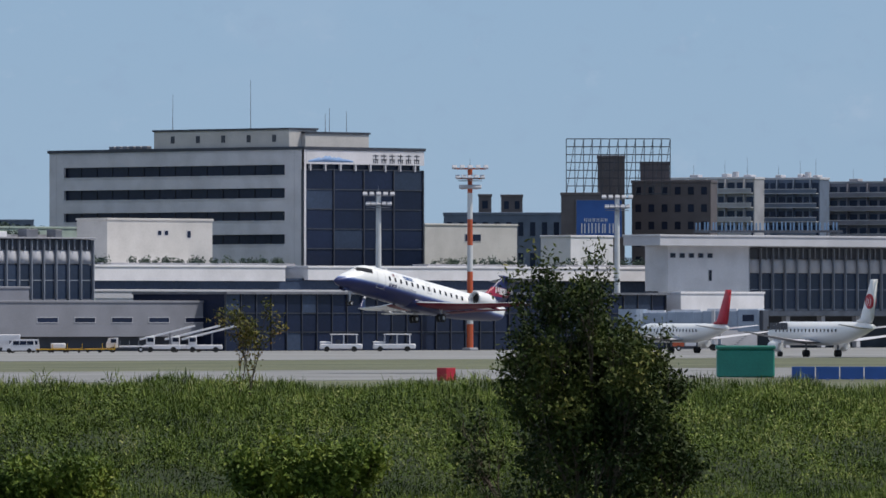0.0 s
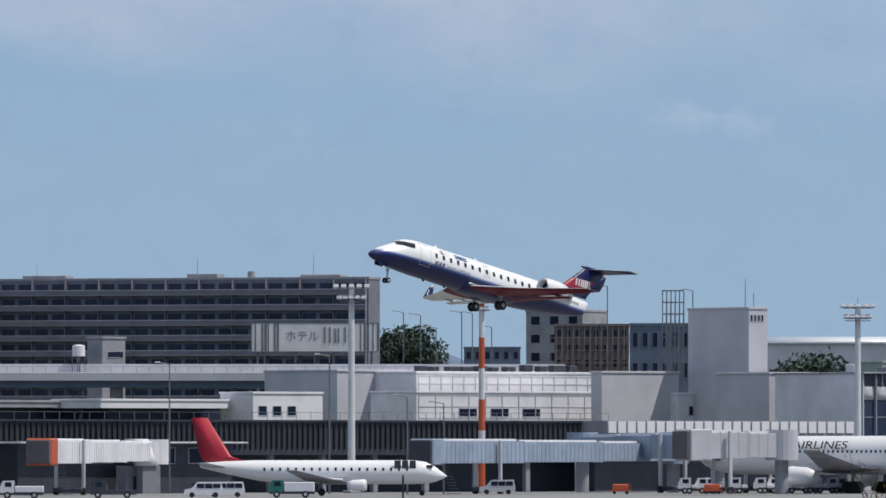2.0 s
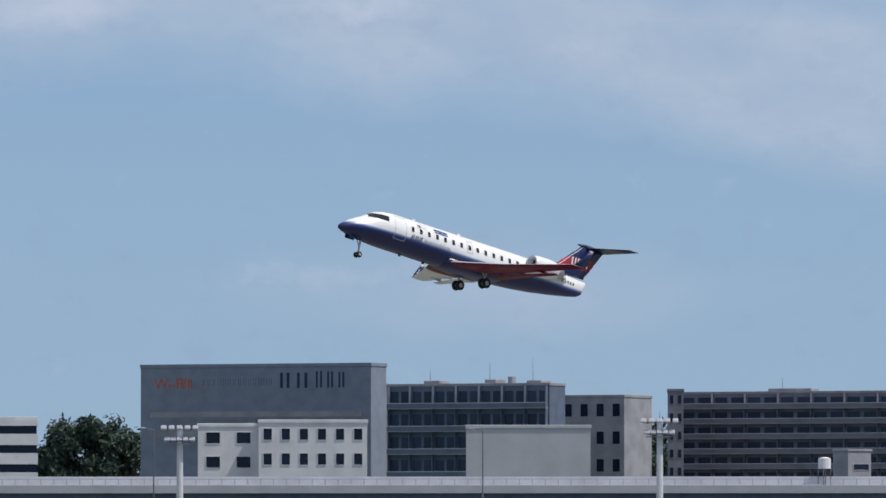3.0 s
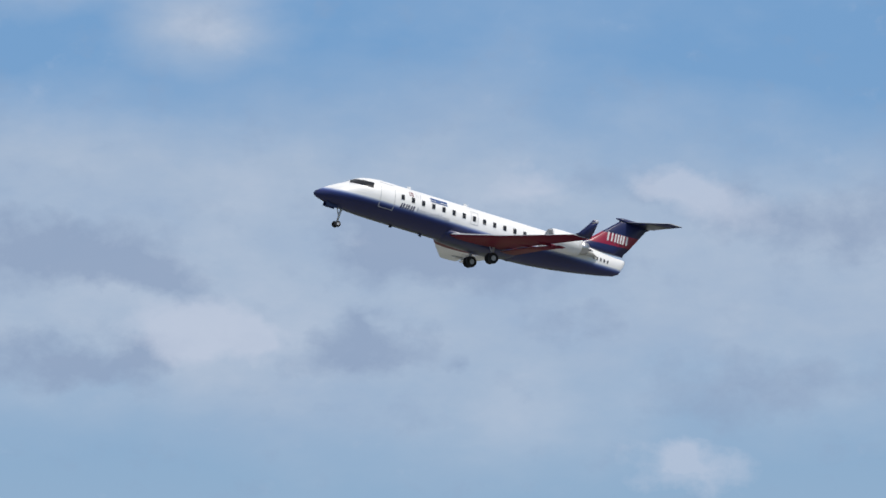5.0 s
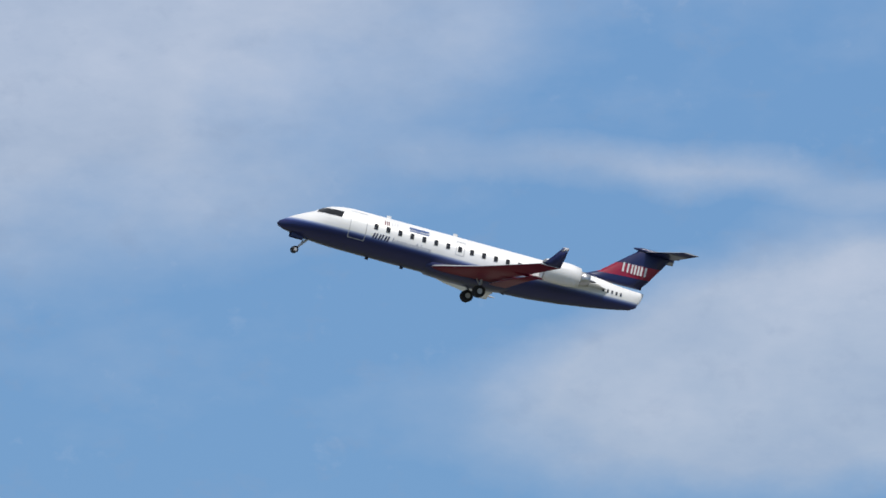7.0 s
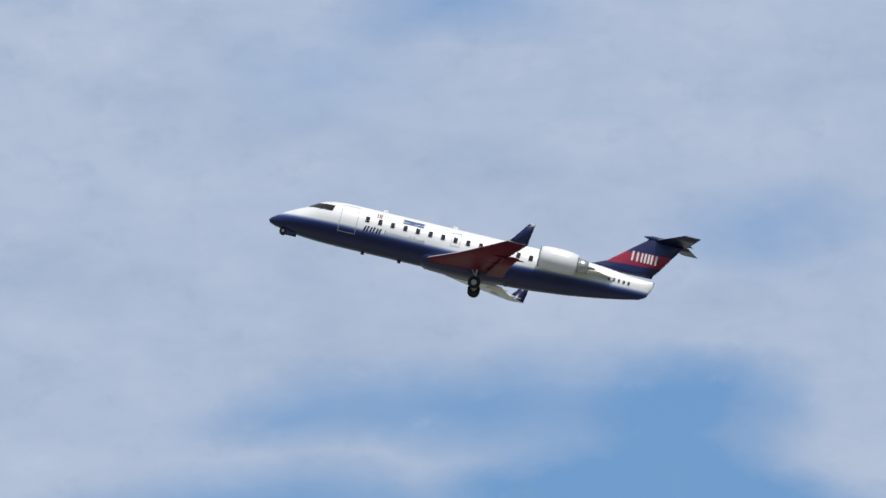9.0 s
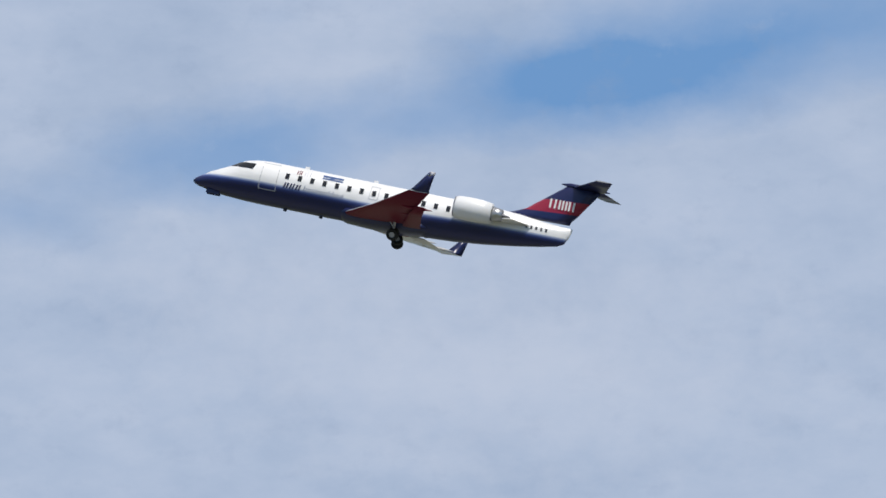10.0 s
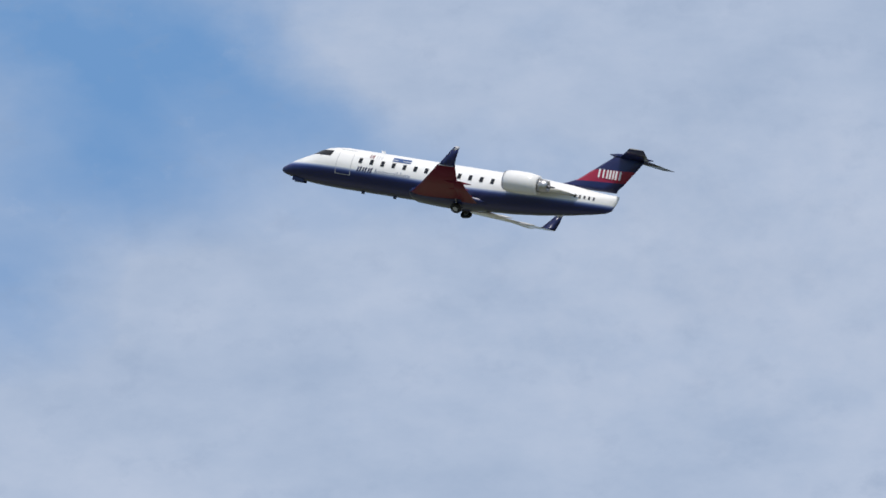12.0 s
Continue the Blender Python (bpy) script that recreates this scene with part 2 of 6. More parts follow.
WHITE = material("white_wall_paint", (0.74, 0.725, 0.755), 0.7, vary=0.05, stain=0.16, scale=0.6)
OFFICE = material("office_white_panel", (0.58, 0.57, 0.605), 0.7, vary=0.05, stain=0.16, scale=0.6)
SLATE = material("light_grey_cladding", (0.215, 0.22, 0.255), 0.7, vary=0.05, stain=0.15, scale=0.6)
BRIDGE = material("blue_grey_bridge_paint", (0.30, 0.36, 0.46), 0.5, vary=0.06, stain=0.2)
CREAM = material("cream_wall_paint", (0.52, 0.50, 0.485), 0.75, vary=0.05, stain=0.15, scale=0.6)
GREY = material("grey_concrete", (0.33, 0.33, 0.365), 0.8, vary=0.1, stain=0.25, scale=0.7)
PALE = material("pale_grey_panel", (0.50, 0.50, 0.54), 0.6, vary=0.05, stain=0.12, scale=0.6)
# DARK and GLASS lean blue: haze and blue shade put into the colour
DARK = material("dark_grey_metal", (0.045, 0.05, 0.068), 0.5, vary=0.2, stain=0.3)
BLACK = material("black_rubber", (0.015, 0.015, 0.016), 0.8, vary=0.2, stain=0.2)
GLASS = glass_material("dark_glazing", (0.012, 0.018, 0.042))
GLASSB = glass_material("blue_grey_glazing", (0.034, 0.049, 0.086))
# blue of distant haze is put into these four wall colours
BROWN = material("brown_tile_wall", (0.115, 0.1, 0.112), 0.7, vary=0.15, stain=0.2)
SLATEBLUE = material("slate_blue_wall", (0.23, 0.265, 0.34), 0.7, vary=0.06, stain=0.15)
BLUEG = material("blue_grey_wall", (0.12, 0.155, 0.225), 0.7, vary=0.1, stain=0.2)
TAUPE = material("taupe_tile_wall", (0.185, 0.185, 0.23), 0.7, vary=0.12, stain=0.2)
ROOFG = material("pale_green_roof", (0.33, 0.40, 0.36), 0.7, vary=0.08, stain=0.2)
RED = material("red_paint", (0.46, 0.018, 0.04), 0.5, vary=0.08, stain=0.2)
ORANGE = material("orange_red_paint", (0.52, 0.10, 0.035), 0.5, vary=0.1, stain=0.2)
MAST = material("galvanised_white_steel", (0.62, 0.63, 0.64), 0.5, 0.0, vary=0.06, stain=0.15)
STEEL = material("weathered_steel", (0.2, 0.205, 0.23), 0.5, 0.4, vary=0.15, stain=0.3)
BLUE = material("blue_sign_paint", (0.03, 0.10, 0.36), 0.4, vary=0.05, stain=0.1)
GREEN = material("green_sign_paint", (0.015, 0.16, 0.12), 0.4, vary=0.08, stain=0.12)
YELLOW = material("yellow_paint", (0.62, 0.36, 0.02), 0.5, vary=0.1, stain=0.25)
ASPHALT = material("grey_runway_asphalt", (0.22, 0.22, 0.22), 0.9, vary=0.12, stain=0.3, scale=0.15)
FINGREY = material("pale_fin_steel", (0.30, 0.32, 0.37), 0.5, vary=0.1, stain=0.2)
CONCRETE = material("apron_concrete", (0.235, 0.235, 0.235), 0.9, vary=0.1, stain=0.25, scale=0.1)
TURF = material("dry_turf", (0.12, 0.128, 0.07), 0.95, vary=0.3, stain=0.4, scale=0.12)
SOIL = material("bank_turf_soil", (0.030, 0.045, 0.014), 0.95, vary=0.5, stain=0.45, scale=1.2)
JETWHITE = material("aircraft_white_paint", (0.78, 0.78, 0.78), 0.28, vary=0.02, stain=0.05, scale=0.5)
BARE = material("bare_aluminium", (0.55, 0.55, 0.56), 0.35, 0.9, vary=0.06, stain=0.15)
BARK = material("grey_brown_bark", (0.10, 0.075, 0.055), 0.9, vary=0.3, stain=0.3, scale=6, bump=0.5)
WEED = leaf_material("weed_leaves", [(0.15, (0.014, 0.026, 0.006)), (0.5, (0.057, 0.092, 0.014)), (0.8, (0.142, 0.19, 0.03)), (1.0, (0.28, 0.29, 0.10))], 0.9, 0.55, 2.0)
SHRUB = leaf_material("shrub_leaves", [(0.1, (0.012, 0.024, 0.008)), (0.5, (0.034, 0.05, 0.013)), (0.85, (0.09, 0.108, 0.026)), (1.0, (0.18, 0.17, 0.05))])
AUTUMN = leaf_material("autumn_leaves", [(0.1, (0.16, 0.10, 0.03)), (0.5, (0.30, 0.13, 0.03)), (0.8, (0.34, 0.09, 0.02)), (1.0, (0.22, 0.2, 0.05))])
YELLOWING = leaf_material("yellowing_leaves", [(0.1, (0.07, 0.08, 0.02)), (0.5, (0.15, 0.13, 0.03)), (0.8, (0.24, 0.12, 0.03)), (1.0, (0.16, 0.15, 0.04))])
BUSH = leaf_material("bush_leaves", [(0.1, (0.04, 0.07, 0.014)), (0.5, (0.11, 0.155, 0.025)), (0.85, (0.2, 0.23, 0.04)), (1.0, (0.28, 0.27, 0.07))])
# leaf greens blued: the haze over far trees is put into their colour
WOODS = leaf_material("far_wood_leaves", [(0.1, (0.035, 0.055, 0.05)), (0.5, (0.058, 0.085, 0.068)), (1.0, (0.085, 0.115, 0.08))], 0.3)


# ---- building blocks ----
def part(name, bm, mat, parent=None, label="", m=None):
    me = bpy.data.meshes.new(name)
    if isinstance(bm, tuple):
        me.from_pydata(*bm)
    else:
        bmesh.ops.recalc_face_normals(bm, faces=bm.faces)
        bm.to_mesh(me)
        bm.free()
    for k in (mat if isinstance(mat, (list, tuple)) else [mat]):
        me.materials.append(k)
    ob = new(name, me)
    if parent is not None:
        ob.parent = parent
    if m is not None:
        ob.matrix_basis = m
    if label:
        ob["label"] = label
    return ob


def again(ob, parent, m, label=""):
    """Another piece on the same mesh."""
    o = new(ob.name.split(".")[0], ob.data)
    o.parent = parent
    o.matrix_basis = m
    if label:
        o["label"] = label
    return o


def thing(name, m, label, category, group="", kind=""):
    ob = new(name)
    ob.empty_display_size = 0.5
    ob.matrix_basis = m
    return tagged(ob, label, category, group, kind)


def box(bm, x0, x1, y0, y1, z0, z1, bevel=0.0, mat=0, m=None):
    """Adds a box to bm."""
    vs = [bm.verts.new((x, y, z)) for z in (z0, z1) for y in (y0, y1) for x in (x0, x1)]
    if m is not None:
        for v in vs:
            v.co = m @ v.co
    fs = [bm.faces.new([vs[i] for i in q]) for q in ((0, 2, 3, 1), (4, 5, 7, 6), (0, 1, 5, 4), (2, 6, 7, 3), (0, 4, 6, 2), (1, 3, 7, 5))]
    for f in fs:
        f.material_index = mat
    if bevel:
        es = list({e for f in fs for e in f.edges})
        bmesh.ops.bevel(bm, geom=es, offset=bevel, segments=1, affect="EDGES")
    return bm


def B(*a, **k):
    return box(bmesh.new(), *a, **k)


def tube(bm, p, q, r0, r1=None, n=8, mat=0):
    """Adds a tapered bar from p to q."""
    r1 = r0 if r1 is None else r1
    p, q = Vector(p), Vector(q)
    d = (q - p).normalized()
    u = d.orthogonal().normalized()
    w = d.cross(u)
    rings = [[bm.verts.new(o + r * (math.cos(2 * math.pi * i / n) * u + math.sin(2 * math.pi * i / n) * w)) for i in range(n)] for o, r in ((p, r0), (q, r1))]
    for i in range(n):
        bm.faces.new((rings[0][i], rings[0][(i + 1) % n], rings[1][(i + 1) % n], rings[1][i])).material_index = mat
    bm.faces.new(rings[0][::-1]).material_index = mat
    bm.faces.new(rings[1]).material_index = mat
    return bm


def loft(bm, rings, cap=True, mat=0):
    """Skins a list of rings of points."""
    vr = [[bm.verts.new(p) for p in ring] for ring in rings]
    n = len(vr[0])
    for a, b in zip(vr, vr[1:]):
        for i in range(n):
            f = bm.faces.new((a[i], a[(i + 1) % n], b[(i + 1) % n], b[i]))
            f.smooth = True
            f.material_index = mat
    if cap:
        bm.faces.new(vr[0][::-1]).material_index = mat
        bm.faces.new(vr[-1]).material_index = mat
    return bm


# ---- ground ----
BANK = radians(42.5)  # the bank lies across this bearing
SIDE, AWAY = Vector((math.cos(BANK), -math.sin(BANK), 0)), Vector((math.sin(BANK), math.cos(BANK), 0))


def bank_height(s, u):
    """Height of the land s metres out from the camera and u metres along the bank."""
    prof = [(-5000, 3.6), (0, 3.7), (12, 3.4), (40, 0.6), (95, 0.6), (112, 2.1), (126, 3.45), (138, 4.20), (142, 4.22), (150, 3.2), (168, 0.0), (6000, 0.0)]
    for (a, za), (b, zb) in zip(prof, prof[1:]):
        if s <= b:
            z = za + (zb - za) * (s - a) / (b - a)
            break
    if 90 < s < 160:
        z += 0.10 * noise.noise(Vector((u * 0.13, s * 0.2, 0))) + 0.04 * noise.noise(Vector((u * 0.6, s * 0.6, 3)))
    return z


def ground():
    ss = [-4000, -800, -100, 0, 6, 12, 20, 30, 40, 70, 95] + [97 + i * 1.5 for i in range(44)] + [165, 168, 200, 300, 500, 900, 1500, 2500, 4800]
    us = [-4800, -2500, -1200, -500, -200, -80, -40] + [-30 + i * 1.5 for i in range(41)] + [40, 80, 200, 500, 1200, 2500, 4800]
    vs, fs = [], []
    for s in ss:
        for u in us:
            p = SIDE * u + AWAY * s
            vs.append((p.x, p.y, bank_height(s, u)))
    w = len(us)
    for i in range(len(ss) - 1):
        for j in range(w - 1):
            fs.append((i * w + j, i * w + j + 1, (i + 1) * w + j + 1, (i + 1) * w + j))
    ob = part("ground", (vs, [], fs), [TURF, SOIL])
    for k, p in enumerate(ob.data.polygons):
        i, j = divmod(k, w - 1)
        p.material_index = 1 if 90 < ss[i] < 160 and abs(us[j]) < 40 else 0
    tagged(ob, "flat airfield turf behind a low grassy river bank", "ground", kind="structure")


ground()


def slab(name, x0, x1, y0, y1, z, mat, label, category):
    ob = part(name, B(x0, x1, y0, y1, z - 0.2, z), mat)
    return tagged(ob, label, category, kind="structure")


slab("runway", -1500, 2600, 565, 668, 0.03, ASPHALT, "grey asphalt runway with worn surface", "runway")
slab("apron", -200, 2600, 822, 1065, 0.035, CONCRETE, "pale weathered concrete aircraft apron", "apron")


def mound(u, s):
    """Height of the weeds over the bank: rank clumps on the face, lower and even along the crest."""
    a = noise.noise(Vector((u * 0.8, s * 0.45, 7)))
    b = noise.noise(Vector((u * 2.1, s * 1.3, 2)))
    c = noise.noise(Vector((u * 5.0, s * 3.4, 5)))
    h = 0.08 + max(0.0, a + 0.2) * 0.9 + max(0.0, b) * 0.5 + max(0.0, c) * 0.2
    edge = 122.6 + 1.8 * noise.noise(Vector((u * 0.35, 3, 9)))
    lawn = min(1.0, max(0.10, (s - edge) / 2.0))
    return h * lawn * (1.0 if s < 131 else max(0.30, 1.0 - (s - 131) * 0.14))


def weeds():
    """Leaves and blades in clumps on the near face and crest of the bank."""
    rng = np.random.default_rng(4)
    n, st = 880000, 0.1
    gs, gu = np.arange(115, 145, st), np.arange(-14, 16.2, st)
    land = np.array([[bank_height(a, b) for b in gu] for a in gs])
    tops = np.array([[mound(b, a) for b in gu] for a in gs])
    s = 116.5 + 26 * rng.random(n)
    u = rng.uniform(-13, 15, n)
    fi, fj = (s - 115) / st, (u + 14) / st
    i, j = fi.astype(int), fj.astype(int)
    di, dj = fi - i, fj - j

    def on(g):
        return (g[i, j] * (1 - di) + g[i + 1, j] * di) * (1 - dj) + (g[i, j + 1] * (1 - di) + g[i + 1, j + 1] * di) * dj

    z = on(land) + 0.01 + on(tops) * (1 - rng.random(n) ** 2.4)
    p = np.stack([SIDE.x * u + AWAY.x * s, SIDE.y * u + AWAY.y * s, z], 1)
    blade = rng.random(n) < np.where(s > 130, 0.36, 0.2)
    ln = np.where(blade, rng.uniform(0.08, 0.22, n), rng.uniform(0.018, 0.052, n))
    wd = np.where(blade, rng.uniform(0.006, 0.013, n), ln * rng.uniform(0.5, 0.8, n))
    el = np.where(blade, rng.uniform(0.5, 1.4, n), rng.normal(0.1, 0.6, n))
    a = rng.uniform(0, 2 * math.pi, n)
    d = np.stack([np.cos(a) * np.cos(el), np.sin(a) * np.cos(el), np.sin(el)], 1) * ln[:, None]
    w = np.stack([-np.sin(a), np.cos(a), 0.35 * rng.normal(size=n)], 1) * (wd * 0.5)[:, None]
    co = np.stack([p, p + d * 0.45 + w, p + d, p + d * 0.45 - w], 1).reshape(-1)
    me = bpy.data.meshes.new("weeds")
    me.vertices.add(n * 4)
    me.vertices.foreach_set("co", co)
    me.loops.add(n * 4)
    me.loops.foreach_set("vertex_index", np.arange(n * 4))
    me.polygons.add(n)
    me.polygons.foreach_set("loop_start", np.arange(0, n * 4, 4))
    me.update(calc_edges=True)
    me.materials.append(WEED)
    tagged(new("weeds", me), "rank green weeds and long grass on the bank", "grass", kind="stuff")


weeds()


# ---- large buildings ----
def building(name, label, cx, cy, rot, w, d, z1, walls, floors=0, style="", trim=None, glass=None, z0=0.0, cols=0, category="building", parapet=0.6):
    """A block with its front at local y = 0. Styles: bands (proud spandrels round dark glazing), balcony (slabs, parapets and party
    walls before dark glazing), windows (frames and panes), plain."""
    t = thing(name, pose(cx, cy, z0, 0, 0, rot), label, category)
    h = z1 - z0
    glass = glass or GLASS
    trim = trim or walls
    core = glass if style == "bands" else walls
    part("wall", B(-w / 2, w / 2, 0, d, 0, h, 0.0), core, t)
    part("roof", B(-w / 2 - 0.15, w / 2 + 0.15, -0.15, d + 0.15, h, h + parapet, 0.05), trim, t)
    if style == "bands":
        fh = h / floors
        for i in range(floors + 1):
            za, zb = max(0, i * fh - fh * 0.30), min(h, i * fh + fh * 0.28)
            part("spandrel", B(-w / 2 - 0.25, w / 2 + 0.25, -0.25, d + 0.25, za, zb), walls, t)
    if style == "balcony":
        fh = h / floors
        n = cols or max(2, round(w / 7))
        deck = part("balcony", B(-w / 2 + 0.3, w / 2 - 0.3, -1.5, 0.0, 0, 0.2), trim, t, m=pose(0, 0, 0.0))
        rail = part("balcony_wall", B(-w / 2 + 0.3, w / 2 - 0.3, -1.53, -1.42, 0.2, 1.15), walls, t)
        cope = part("top_rail", B(-w / 2 + 0.3, w / 2 - 0.3, -1.58, -1.36, 1.15, 1.32), PALE, t)
        for i in range(1, floors):
            again(deck, t, pose(0, 0, i * fh))
            again(rail, t, pose(0, 0, i * fh))
            again(cope, t, pose(0, 0, i * fh))
        fin = part("party_wall", B(-0.07, 0.07, -1.25, 0, 0.2, h), walls, t, m=pose(-w / 2 + 0.4, 0, 0))
        door = part("window", B(-w / n * 0.38, w / n * 0.38, -0.04, 0.03, 0.25, fh * 0.78), glass, t, m=pose(-w / 2 + w / n * 0.5, 0, 0))
        for j in range(2, n + 1, 2):
            again(fin, t, pose(-w / 2 + w * j / n - (0.4 if j == n else 0), 0, 0))
        for i in range(floors):
            for j in range(n):
                if i or j:
                    again(door, t, pose(-w / 2 + w / n * (j + 0.5), 0, i * fh))
        for k, (a, b, z) in enumerate(((-0.30, 0.10, 0.7), (0.08, 0.07, 0.9), (0.34, 0.09, 0.6))):
            house = part("roof_house", B(w * a, w * (a + b), 1.5, d - 1.5, h + parapet, h + parapet + z, 0.12), trim, t)
            part("aerial", tube(bmesh.new(), (w * (a + b * 0.3), 2.5, h + parapet + z), (w * (a + b * 0.3), 2.5, h + parapet + z + 2.5 + k), 0.06, 0.03, 5), STEEL, house)
        part("roof_tank", tube(bmesh.new(), (w * 0.22, d / 2, h + parapet), (w * 0.22, d / 2, h + parapet + 1.4), 0.9, 0.9, 10), trim, t)
    if style == "windows":
        fh = h / floors
        n = cols
        ww, wh = w / n * 0.45, fh * 0.45
        fr = bmesh.new()
        for q in ((-ww / 2 - 0.1, ww / 2 + 0.1, -0.08, 0.02, -0.1, 0), (-ww / 2 - 0.1, ww / 2 + 0.1, -0.08, 0.02, wh, wh + 0.1), (-ww / 2 - 0.1, -ww / 2, -0.08, 0.02, 0, wh), (ww / 2, ww / 2 + 0.1, -0.08, 0.02, 0, wh)):
            box(fr, *q)
        fr = part("window", fr, walls, t, m=pose(-w / 2 + w / n * 0.5, 0, fh * 0.32))
        pane = part("pane", B(-ww / 2, ww / 2, -0.03, 0.01, 0, wh), glass, fr)
        for i in range(floors):
            for j in range(n):
                if i or j:
                    f = again(fr, t, pose(-w / 2 + w / n * (j + 0.5), 0, i * fh + fh * 0.32))
                    again(pane, f, pose(0, 0, 0))
    return t


# the office block of the terminal
def office_block():
    x0, x1, y0, y1, zb, zt = 1132.08, 1160.35, 1130.0, 1130.0 + 60.8, 0.0, 32.8
    t = thing("office_block", pose(x0, y0, zb), "white panelled airport office block with dark glazed front", "office building")
    w, d, h = x1 - x0, y1 - y0, zt - zb
    # white flank with four strip windows, built round its openings
    fl = 10.70
    rows = [(28.5 - zb, 30.2 - zb), (24.7 - zb, 26.35 - zb), (21.0 - zb, 22.5 - zb), (17.1 - zb, 18.7 - zb)]
    g0, g1 = 4.5, d - 3.5
    part("core", B(0.6, w - 0.4, 0.6, d, 0, h - 0.4), GLASS, t)
    part("wall", B(0, 0.5, 0, g0, 0, h), OFFICE, t)
    part("wall", B(0, 0.5, g1, d, 0, h), OFFICE, t)
    edges = [h] + [v for a, b in rows for v in (b, a)] + [0]
    for hi, lo in zip(edges[::2], edges[1::2]):
        part("wall", B(0, 0.5, g0, g1, lo, hi), OFFICE, t)
    for a, b in rows:
        part("window_sill", B(-0.12, 0.3, g0, g1, a - 0.18, a), PALE, t)
        n = 14
        post = part("mullion", B(0.50, 0.6, -0.03, 0.03, a, b), BLACK, t, m=pose(0, g0 + (g1 - g0) / n, 0))
        for i in range(2, n):
            again(post, t, pose(0, g0 + (g1 - g0) * i / n, 0))
    joint = part("panel_joint", B(-0.015, 0.02, -0.02, 0.02, 0, h), GREY, t, m=pose(0, g0 * 0.5, 0))
    for k in (d - 1.7,):
        again(joint, t, pose(0, k, 0))
    # glazed front: glass bays, mullions and floor lines, white head panel
    hd = h - 3.4
    bays, fl = 4, 9
    for i in range(bays):
        for j in range(fl):
            part("pane", B(w * i / bays + 0.08, w * (i + 1) / bays - 0.08, 0.25, 0.6, hd * j / fl + 0.08, hd * (j + 1) / fl - 0.08), GLASSB if (i * 3 + j * 5) % 7 == 0 else GLASS, t)
    for i in range(bays + 1):
        part("mullion", B(w * i / bays - 0.10, w * i / bays + 0.10, 0.0, 0.55, 0, hd), DARK, t)
    for j in range(fl + 1):
        part("transom", B(0, w, 0.12, 0.5, hd * j / fl - 0.07, hd * j / fl + 0.07), DARK, t)
    part("wall", B(0, 0.45, -0.05, 0.5, 0, h), OFFICE, t)
    part("head_panel", B(0.45, w, -0.1, 0.5, hd + 0.9, h - 0.2), OFFICE, t, "white head panel with a painted mountain skyline")
    for i in range(8):
        part("head_bracket", B(w * (i + 0.4) / 8, w * (i + 0.4) / 8 + 0.25, -0.05, 0.4, hd - 0.2, hd + 0.9), PALE, t)
    part("roof", B(-0.25, w + 0.25, -0.25, d + 0.25, h - 0.15, h + 0.35), DARK, t)
    # painted skyline and the lettering as bars
    rng = random.Random(5)
    sk = bmesh.new()
    edge = [(0.9 + i * 0.5, 0.15 + 0.9 * math.sin(math.pi * i / 21) * rng.uniform(0.5, 1.0)) for i in range(22)]
    loft(sk, [[(a, -0.13, hd + 1.25), (a, -0.08, hd + 1.25), (a, -0.08, hd + 1.3 + b), (a, -0.13, hd + 1.3 + b)] for a, b in edge])
    part("skyline_mark", sk, material("sign_blue_wash", (0.20, 0.32, 0.55), 0.6), t)
    for i in range(6):
        gl = bmesh.new()
        a = w - 12.2 + i * 1.95
        for q in ((0, 1.3, 1.15, 1.32), (0, 1.3, 0.55, 0.7), (0.58, 0.76, 0, 1.5), (0.1, 0.28, 0, 0.55), (1.0, 1.18, 0, 0.55)):
            box(gl, a + q[0], a + q[1], -0.15, -0.08, hd + 1.15 + q[2], hd + 1.15 + q[3])
        part("sign_glyph", gl, DARK, t)
    # stepped plant rooms on the roof
    part("plant_room", B(0.5, 7, 4, 36, h + 0.35, h + 3.2, 0.05), CREAM, t)
    part("plant_room_roof", B(0.3, 7.2, 3.8, 36.2, h + 3.2, h + 3.5), DARK, t)
    part("plant_room", B(3.5, 18.5, 3.2, 12, h + 0.35, h + 2.6, 0.05), CREAM, t)
    part("plant_room_roof", B(3.3, 18.7, 3.0, 12.2, h + 2.6, h + 2.9), DARK, t)
    for i in range(5):
        part("plant_door", B(0.44, 0.52, 7 + i * 6, 7.9 + i * 6, h + 1.2, h + 2.4), DARK, t)
    for x, y, hh in ((2, 33, 7), (1.5, 14, 9), (14, 8, 4.5), (16, 6, 4), (10, 5, 3.5)):
        part("antenna", tube(bmesh.new(), (x, y, h + 2.5), (x, y, h + 2.5 + hh), 0.07, 0.03, 6), STEEL, t)
    for i in range(6):
        part("vent", B(0.8, 2.0, 38 + i * 1.6, 39.2 + i * 1.6, h + 0.35, h + 0.9, 0.1), STEEL, t)


office_block()


